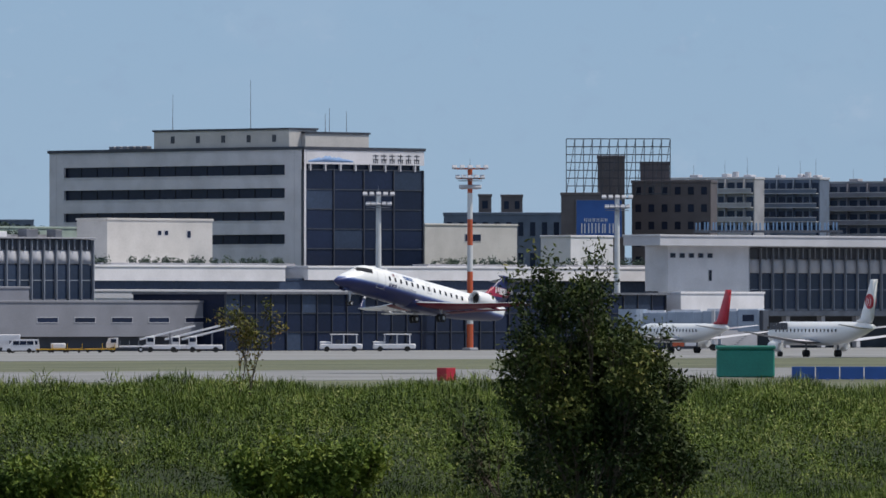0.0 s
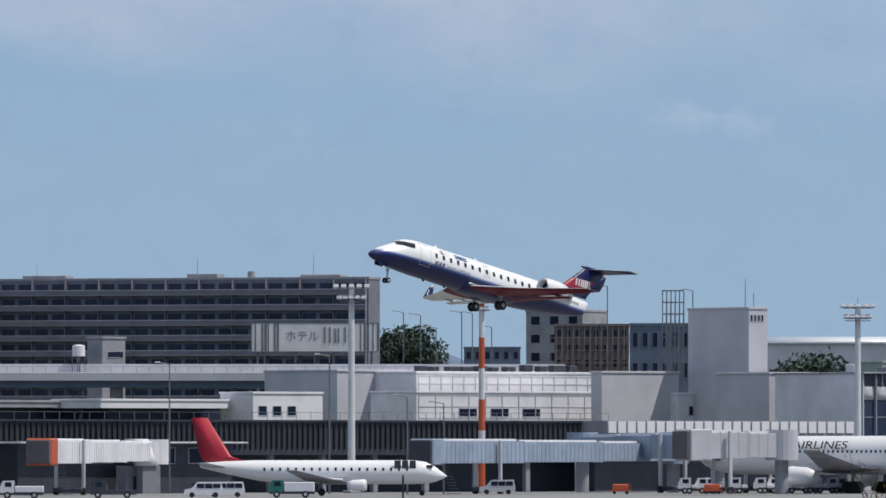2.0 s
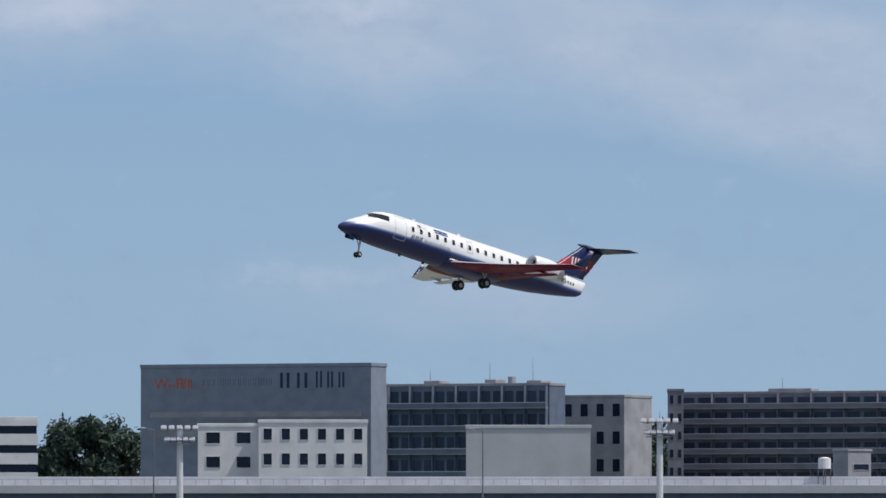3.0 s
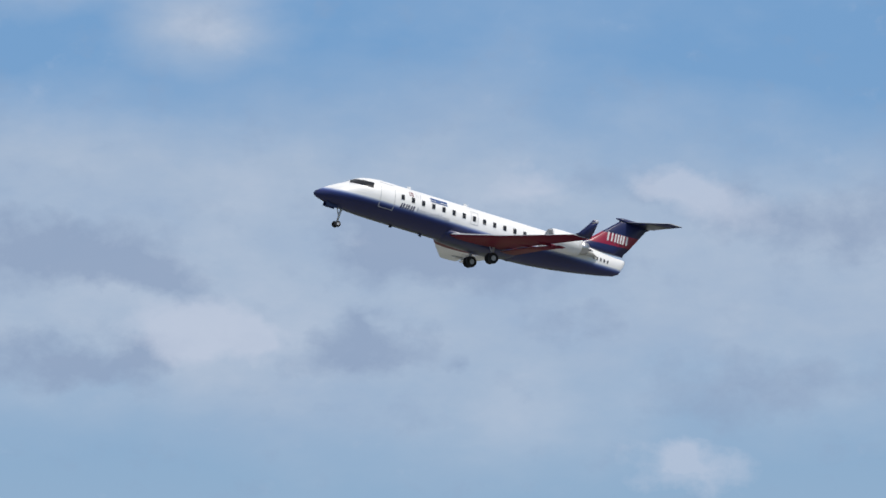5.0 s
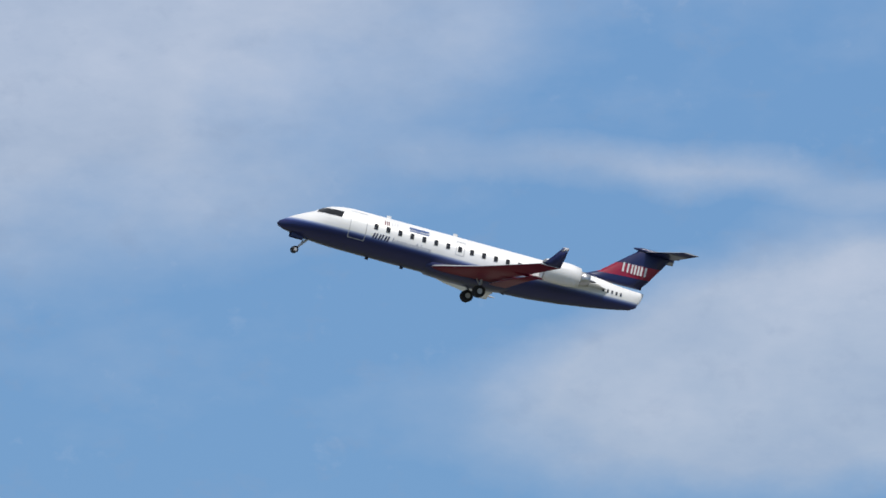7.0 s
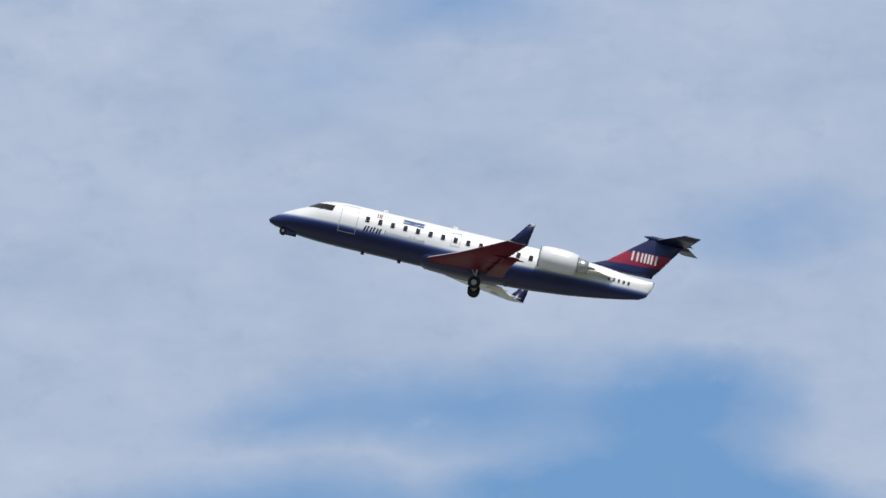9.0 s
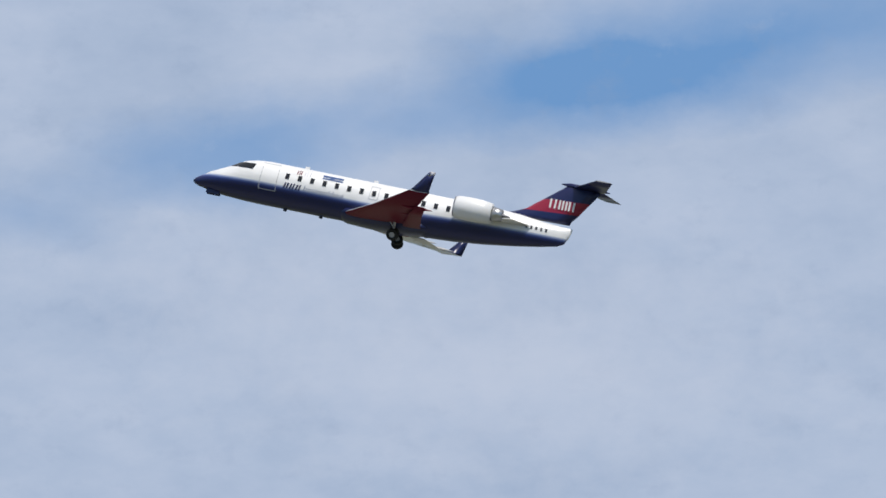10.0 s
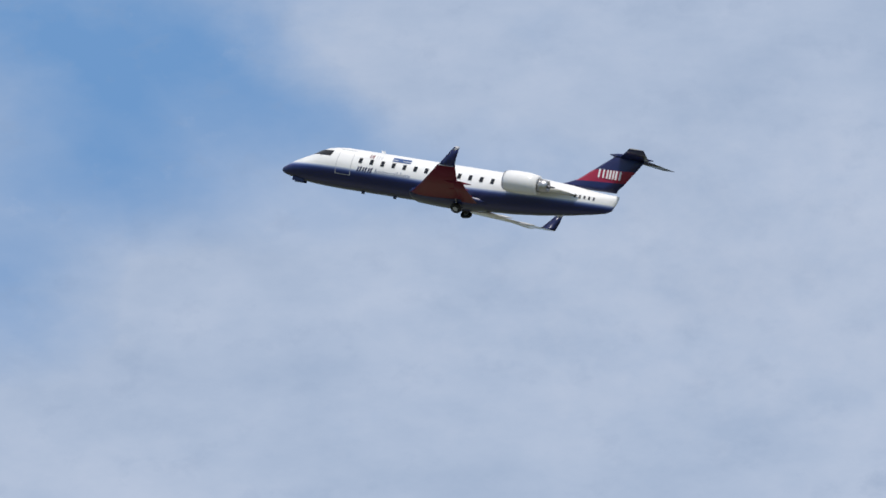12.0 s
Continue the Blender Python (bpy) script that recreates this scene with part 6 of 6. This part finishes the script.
# ---- jet bridges ----
def jet_bridge(x0, y0, x1, y1, z, label, h=2.9, w=2.6, mat=None, cabmat=None, segs=3):
    """Telescopic bridge from its rotunda to its cab, ribbed, on a wheeled leg."""
    mat = mat or BRIDGE
    dx, dy = x1 - x0, y1 - y0
    ln = math.hypot(dx, dy)
    t = thing("jet_bridge", pose(x0, y0, 0.035, 0, 0, math.degrees(math.atan2(dy, dx))), label, "jet bridge", "jet bridges")
    part("rotunda", tube(bmesh.new(), (0, 0, z - h * 0.55), (0, 0, z + h * 0.6), 2.2, 2.2, 20), mat, t)
    part("rotunda_column", tube(bmesh.new(), (0, 0, 0), (0, 0, z - h * 0.5), 0.9, 0.9, 14), GREY, t)
    for i in range(segs):
        a, b = ln * i / segs, ln * (i + 1) / segs
        s = 1 - 0.08 * (segs - 1 - i)
        seg = part("tunnel", B(a, b, -w / 2 * s, w / 2 * s, z - h / 2 * s, z + h / 2 * s, 0.06), mat, t)
        n = max(3, int((b - a) / 1.3))
        rib = part("rib", B(-0.04, 0.04, -w / 2 * s - 0.04, w / 2 * s + 0.04, z - h / 2 * s, z + h / 2 * s + 0.06), mat, seg, m=pose(a + 0.2, 0, 0))
        for j in range(1, n + 1):
            again(rib, seg, pose(a + 0.2 + (b - a - 0.4) * j / n, 0, 0))
        part("roof_duct", B(a + 0.5, b - 0.5, -0.3, 0.3, z + h / 2 * s, z + h / 2 * s + 0.35), WHITE, seg)
    cab = part("cab", B(ln, ln + 3.4, -w * 0.65, w * 0.65, z - h * 0.58, z + h * 0.62, 0.15), cabmat or mat, t)
    part("cab_hood", B(ln + 3.4, ln + 4.0, -w * 0.6, w * 0.6, z - h * 0.5, z + h * 0.55, 0.1), BROWN if cabmat else DARK, cab)
    part("cab_window", B(ln + 0.8, ln + 2.6, -w * 0.65 - 0.03, -w * 0.65 + 0.02, z - 0.1, z + 0.9), GLASS, cab)
    for s in (-1, 1):
        part("lift_column", B(ln * 0.78 - 0.25, ln * 0.78 + 0.25, s * w * 0.7 - 0.2, s * w * 0.7 + 0.2, 0.5, z + h * 0.55, 0.04), PALE, t)
        part("wheel", tube(bmesh.new(), (ln * 0.78, s * w * 0.7 - 0.3, 0.5), (ln * 0.78, s * w * 0.7 + 0.3, 0.5), 0.5, 0.5, 14), BLACK, t)
    part("bogie", B(ln * 0.78 - 1, ln * 0.78 + 1, -w * 0.7, w * 0.7, 0.35, 0.9, 0.08), DARK, t)
    st = bmesh.new()
    for i in range(10):
        box(st, ln + 1.2 - i * 0.38, ln + 1.55 - i * 0.38, w * 0.65 + 0.05, w * 0.65 + 1.1, (z - h / 2) * (1 - i / 10) - 0.06, (z - h / 2) * (1 - i / 10))
    box(st, ln - 2.6, ln + 1.6, w * 0.65 + 1.1, w * 0.65 + 1.16, 0.1, 0.2)
    part("stair", st, STEEL, t)
    return t


JB = "ribbed grey jet bridge on a wheeled leg"
ZB = 5.5
jet_bridge(853.0, 1035.0, 783.4, 1000.0, ZB, JB, segs=3)
jet_bridge(845.8, 1046.0, 841.0, 1015.0, ZB + 0.8, "blue-grey jet bridge with a rust-coloured cab", 3.3, 2.8, BRIDGE, BROWN, 3)
jet_bridge(856.9, 1030.0, 851.0, 1012.0, ZB + 0.3, JB, segs=2)
jet_bridge(830.4, 985.0, 818.4, 986.5, ZB + 0.9, "pale jet bridge cab against the nose of the large airliner", 3.5, 3.0, PALE, PALE, 2)
jet_bridge(959.7, 1050.0, 916.4, 1030.0, ZB + 1.2, JB, segs=3)
jet_bridge(774.9, 1050.0, 728.2, 1010.0, ZB, "ribbed white jet bridge with an orange cab", 2.9, 2.6, WHITE, ORANGE, 3)
jet_bridge(727.8, 1050.0, 687.9, 1010.0, ZB, "ribbed white jet bridge with an orange cab", 2.9, 2.6, WHITE, ORANGE, 3)
jet_bridge(1072.1, 1000.0, 1079.7, 985.0, ZB - 1.0, JB, segs=3)
hall("gate_walkway", "raised white walkway box over the gate", 1115.26, 1134.58, 1030.0, 4, 5.4, 8.7, WHITE)
hall("walkway_support", "grey support block under the walkway", 1119.61, 1134.08, 1031.0, 3, 0.04, 5.4, GREY)
for a, b, c in ((752.96, 790.61, 0), (716.54, 741.91, 0)):
    hall("gate_canopy", "flat white canopy over a dark gate lounge", a, b, 1050.0, 10, 6.7, 6.8, WHITE, cap=0.15)
    hall("gate_lounge", "dark glazed gate lounge with grey piers", a + 1, b - 1, 1052.0, 9, 0.04, 6.7, DARK, [(2, b - a - 4, 4.1, 6.1, 6)])


# white covered stair between two gates
stair = thing("covered_stair", pose(767.8, 1046.0, 0.035), "white sloping stair cover beside the gate lounge", "stair")
part("cover", loft(bmesh.new(), [[(a, -1.0, z), (a + 2.6, -1.0, z), (a + 2.6, 1.0, z), (a, 1.0, z)] for a, z in ((1.7, 3.7), (0.9, 5.3), (0.0, 7.3))]), WHITE, stair)
part("stair_house", B(0.6, 6.2, 1.1, 3.6, 0.0, 3.7, 0.05), SLATE, stair)
part("pillar", B(1.9, 4.1, -0.7, 0.7, 0.0, 3.7), SLATE, stair)
for a in (1.6, 3.9):
    part("doorway", B(a, a + 1.1, 1.06, 1.12, 0.0, 2.3), DARK, stair)


# ---- ground vehicles ----
def truck(x, y, rot, label, cab=WHITE, body=WHITE, ln=6.0, h=2.4, name="service_truck", flat=False):
    t = thing(name, pose(x, y, 0.035, 0, 0, rot), label, "truck", "apron vehicles")
    part("chassis", B(0, ln, -0.95, 0.95, 0.45, 0.75, 0.05), DARK, t)
    c = bmesh.new()
    loft(c, [[(0.0, s1, 0.7), (0.0, s1, 1.35), (0.35, s1, 2.1), (1.7, s1, 2.15), (1.7, s1, 0.7)] for s1 in (-0.95, 0.95)])
    cabp = part("cab", c, cab, t)
    for s in (-1, 1):
        part("side_window", B(0.6, 1.4, s * 0.945, s * 0.965, 1.4, 1.95), GLASS, cabp)
    part("windscreen", B(0.13, 0.2, -0.8, 0.8, 1.42, 1.95), GLASS, cabp)
    if flat:
        part("bed", B(1.8, ln, -0.95, 0.95, 0.75, 1.0, 0.04), body, t)
        for i in range(3):
            part("rail", B(1.9 + i * (ln - 2) / 3, 2.0 + i * (ln - 2) / 3, -0.95, 0.95, 1.0, 1.7), STEEL, t)
    else:
        part("box_body", B(1.8, ln, -1.0, 1.0, 0.75, h, 0.07), body, t)
    for xx in (0.9, ln - 1.1):
        for s in (-1, 1):
            w = part("wheel", tube(bmesh.new(), (xx, s * 0.72, 0.42), (xx, s * 0.98, 0.42), 0.42, 0.42, 14), BLACK, t)
            part("hub", tube(bmesh.new(), (xx, s * 0.97, 0.42), (xx, s * 1.0, 0.42), 0.2, 0.2, 10), PALE, w)
    for s in (-1, 1):
        part("headlight", B(-0.03, 0.02, s * 0.7 - 0.13, s * 0.7 + 0.13, 0.85, 1.05), PALE, t)
    return t


def open_tug(x, y, rot, label, mat=WHITE):
    """Apron tug with a canopy on posts."""
    t = thing("canopy_tug", pose(x, y, 0.035, 0, 0, rot), label, "tug", "canopy tugs")
    part("body", B(0, 6.2, -1.0, 1.0, 0.4, 1.15, 0.12), mat, t)
    part("bonnet", B(0, 1.6, -0.9, 0.9, 1.15, 1.5, 0.1), mat, t)
    part("canopy", B(1.5, 5.6, -1.05, 1.05, 2.45, 2.6, 0.05), mat, t)
    for xx in (1.7, 3.5, 5.4):
        for s in (-0.95, 0.95):
            part("post", B(xx - 0.05, xx + 0.05, s - 0.05, s + 0.05, 1.1, 2.5), mat, t)
    part("seat", B(2.4, 3.0, -0.8, 0.8, 1.15, 1.75, 0.08), DARK, t)
    part("windscreen", B(1.68, 1.72, -0.9, 0.9, 1.5, 2.4), GLASS, t)
    for xx in (1.0, 5.0):
        for s in (-1, 1):
            part("wheel", tube(bmesh.new(), (xx, s * 0.75, 0.4), (xx, s * 1.05, 0.4), 0.4, 0.4, 14), BLACK, t)
    return t


def belt_loader(x, y, rot, label):
    t = thing("belt_loader", pose(x, y, 0.035, 0, 0, rot), label, "loader", "belt loaders")
    part("body", B(0, 5.2, -0.9, 0.9, 0.45, 1.1, 0.08), WHITE, t)
    b = bmesh.new()
    box(b, 0, 8.2, -0.5, 0.5, 0, 0.3, 0.04)
    belt = part("conveyor", b, WHITE, t, m=pose(-0.6, 0, 1.7, 0, -14, 0))
    part("belt", B(0.1, 8.1, -0.38, 0.38, 0.30, 0.34), BLACK, belt)
    part("cab", B(0.3, 1.5, -0.9, 0.2, 1.1, 2.3, 0.08), WHITE, t)
    part("cab_window", B(0.45, 1.35, -0.92, -0.89, 1.5, 2.1), GLASS, t)
    part("lift_arm", B(3.6, 3.8, -0.6, -0.5, 1.0, 2.8), STEEL, t)
    part("lift_arm", B(3.6, 3.8, 0.5, 0.6, 1.0, 2.8), STEEL, t)
    for xx in (0.9, 4.2):
        for s in (-1, 1):
            part("wheel", tube(bmesh.new(), (xx, s * 0.7, 0.4), (xx, s * 0.95, 0.4), 0.4, 0.4, 14), BLACK, t)
    return t


def dolly(x, y, rot, label, mat, load=None):
    t = thing("baggage_dolly", pose(x, y, 0.035, 0, 0, rot), label, "dolly", "baggage dollies")
    part("bed", B(0, 2.6, -0.75, 0.75, 0.42, 0.58, 0.03), mat, t)
    part("drawbar", B(-0.9, 0, -0.05, 0.05, 0.4, 0.5), mat, t)
    part("end_rail", B(2.5, 2.58, -0.75, 0.75, 0.58, 1.3), mat, t)
    if load:
        part("load", B(0.2, 2.3, -0.65, 0.65, 0.58, 1.35, 0.12), load, t)
    for xx in (0.45, 2.1):
        for s in (-1, 1):
            part("wheel", tube(bmesh.new(), (xx, s * 0.55, 0.22), (xx, s * 0.72, 0.22), 0.22, 0.22, 10), BLACK, t)
    return t


def van(x, y, rot, label, mat=WHITE):
    t = thing("van", pose(x, y, 0.035, 0, 0, rot), label, "van", "apron vehicles")
    b = bmesh.new()
    loft(b, [[(0, s, 0.35), (0.0, s, 0.95), (0.9, s * 0.98, 1.15), (1.6, s * 0.9, 1.9), (4.5, s * 0.9, 1.92), (4.7, s, 1.0), (4.7, s, 0.35)] for s in (-0.86, 0.86)])
    part("body", b, mat, t)
    for s in (-1, 1):
        for q in ((1.55, 2.4), (2.5, 3.4), (3.5, 4.4)):
            part("side_window", B(q[0], q[1], s * 0.80, s * 0.885, 1.15, 1.7), GLASS, t)
        for xx in (0.95, 3.8):
            part("wheel", tube(bmesh.new(), (xx, s * 0.66, 0.33), (xx, s * 0.9, 0.33), 0.33, 0.33, 14), BLACK, t)
    part("windscreen", B(0.98, 1.3, -0.75, 0.75, 1.2, 1.75), GLASS, t)
    return t


FA = -43.26
open_tug(1005.1, 1000.0, FA, "white canopy tug parked before the glazed concourse")
open_tug(1016.2, 1000.0, FA, "white canopy tug parked before the glazed concourse")
belt_loader(969.4, 1000.0, FA, "white belt loader with a raised conveyor")
belt_loader(976.4, 1002.0, FA, "white belt loader with a raised conveyor")
belt_loader(975.9, 998.0, FA, "white belt loader with a raised conveyor")
truck(961.9, 1000.0, FA, "small white flatbed truck on the apron", flat=True)
for i, u in enumerate((947.84, 950.71, 953.60, 957.60, 960.06)):
    dolly(u, 1000.0, FA, "yellow baggage dolly standing in a row", YELLOW, WHITE if i == 1 else None)
van(941.5, 1000.0, FA, "small white van on the apron")
truck(940.4, 1005.0, FA, "white crew bus with dark windows", WHITE, WHITE, 6.8, 2.6, "crew_bus")
van(948.0, 1006.0, FA, "small white van on the apron")
van(924.4, 1003.0, FA, "small white van on the apron")
FB = -38.93
van(791.2, 1000.0, FB, "pale van beside the boarding gallery", PALE)
for u in (821.68, 825.77, 824.62, 830.34, 834.73, 837.10, 839.48, 842.70, 844.45, 847.34, 848.99):
    truck(u, 996.0, FB, "small white baggage tractor in a row", WHITE, WHITE, 2.6, 1.2, "baggage_tractor")
for u, y in ((816.8, 985.0), (805.3, 990.0)):
    dolly(u, y, FB, "orange loaded baggage dolly", ORANGE, ORANGE)
for u in (854.02, 857.77, 868.17):
    belt_loader(u, 985.0, FB, "white belt loader beside the large airliner")
truck(858.3, 983.0, FB, "white catering truck beside the airliner", WHITE, WHITE, 6.0, 2.6)
for u in (863.50, 865.12, 870.21):
    dolly(u, 983.0, FB, "grey baggage dolly with boxes", STEEL, PALE)
FC = -36.59
truck(1059.3, 980.0, -47.26, "orange and white stair truck beside the gate", ORANGE, WHITE, 5.0, 3.6)
truck(711.2, 940.0, FC, "white and green fuel truck on the apron", GREEN, WHITE, 5.5, 1.9)
van(712.9, 955.0, FC, "white van beside the small airliner")
van(705.8, 950.0, FC, "white car beside the small airliner")
truck(684.4, 940.0, FC, "dark loading truck on the apron", DARK, DARK, 5.5, 1.6, flat=True)
truck(671.1, 940.0, FC, "heavy white pushback tractor", WHITE, WHITE, 5.2, 1.5, "pushback_tractor")


# ---- moving things ----
def motions():
    walk(jet, [
        (0, pose(629.78, 624.56, 9.36, -1.50, 9.75, 4.98)),
        (0.5, pose(593.63, 624.56, 11.62, -1.40, 10.35, 4.92)),
        (1, pose(557.18, 624.56, 14.78, -1.40, 11.05, 4.85)),
        (1.5, pose(520.02, 624.56, 18.41, -1.30, 11.65, 4.79)),
        (2, pose(482.76, 624.48, 22.46, -1.48, 12.66, 4.90)),
        (2.5, pose(445.23, 624.30, 27.19, -1.59, 13.05, 5.04)),
        (3, pose(407.28, 624.03, 32.31, -1.54, 13.17, 5.22)),
        (3.2, pose(392.03, 623.89, 34.62, -1.55, 13.29, 5.28)),
        (4.8, pose(271.43, 622.22, 54.46, -1.08, 13.51, 4.83)),
        (5, pose(256.20, 621.93, 56.99, -1.02, 13.30, 4.77)),
        (5.5, pose(218.14, 621.14, 63.62, -0.23, 12.99, 4.63)),
        (6, pose(180.12, 620.23, 69.98, 0.49, 12.76, 4.28)),
        (6.5, pose(142.14, 619.19, 76.38, 1.03, 12.73, 3.92)),
        (6.7, pose(126.95, 618.75, 78.94, 1.23, 12.91, 3.91)),
        (8.3, pose(5.67, 614.43, 99.22, -1.65, 13.67, 3.66)),
        (8.5, pose(-9.43, 613.79, 101.72, -1.64, 13.68, 3.59)),
        (9, pose(-47.12, 612.10, 107.93, -1.74, 13.51, 3.38)),
        (9.5, pose(-84.76, 610.26, 114.13, -1.75, 13.38, 3.39)),
        (10, pose(-122.27, 608.27, 120.13, -1.87, 12.67, 3.32)),
        (10.5, pose(-159.46, 606.13, 125.85, -1.90, 12.37, 3.18)),
        (11, pose(-196.42, 603.84, 131.30, -1.96, 12.48, 2.95)),
        (11.5, pose(-233.11, 601.38, 136.55, -2.04, 12.51, 2.61)),
        (12, pose(-269.52, 598.75, 141.60, -2.15, 12.65, 2.18)),
    ])
    walk(nose_gear, [(0.0, pose(2.35, 0, -1.15)), (4.6, pose(2.35, 0, -1.15, 0, 4, 0)), (5.5, pose(2.35, 0, -1.15, 0, 14, 0)), (6.5, pose(2.35, 0, -1.15, 0, 30, 0)), (8.4, pose(2.35, 0, -1.12, 0, 64, 0)), (9.0, pose(2.35, 0, -1.05, 0, 78, 0)), (9.6, pose(2.35, 0, -0.95, 0, 88, 0)), (12.0, pose(2.35, 0, -0.85, 0, 92, 0))])
    walk(port_gear, [(0.0, pose(13.75, -1.6, -1.02)), (6.0, pose(13.75, -1.6, -1.02)), (9.0, pose(13.75, -1.6, -1.02, 12, 0, 0)), (12.0, pose(13.75, -1.6, -0.95, 50, 0, 0))])
    walk(star_gear, [(0.0, pose(13.75, 1.6, -1.02)), (6.0, pose(13.75, 1.6, -1.02)), (9.0, pose(13.75, 1.6, -1.02, -12, 0, 0)), (12.0, pose(13.75, 1.6, -0.95, -50, 0, 0))])


motions()
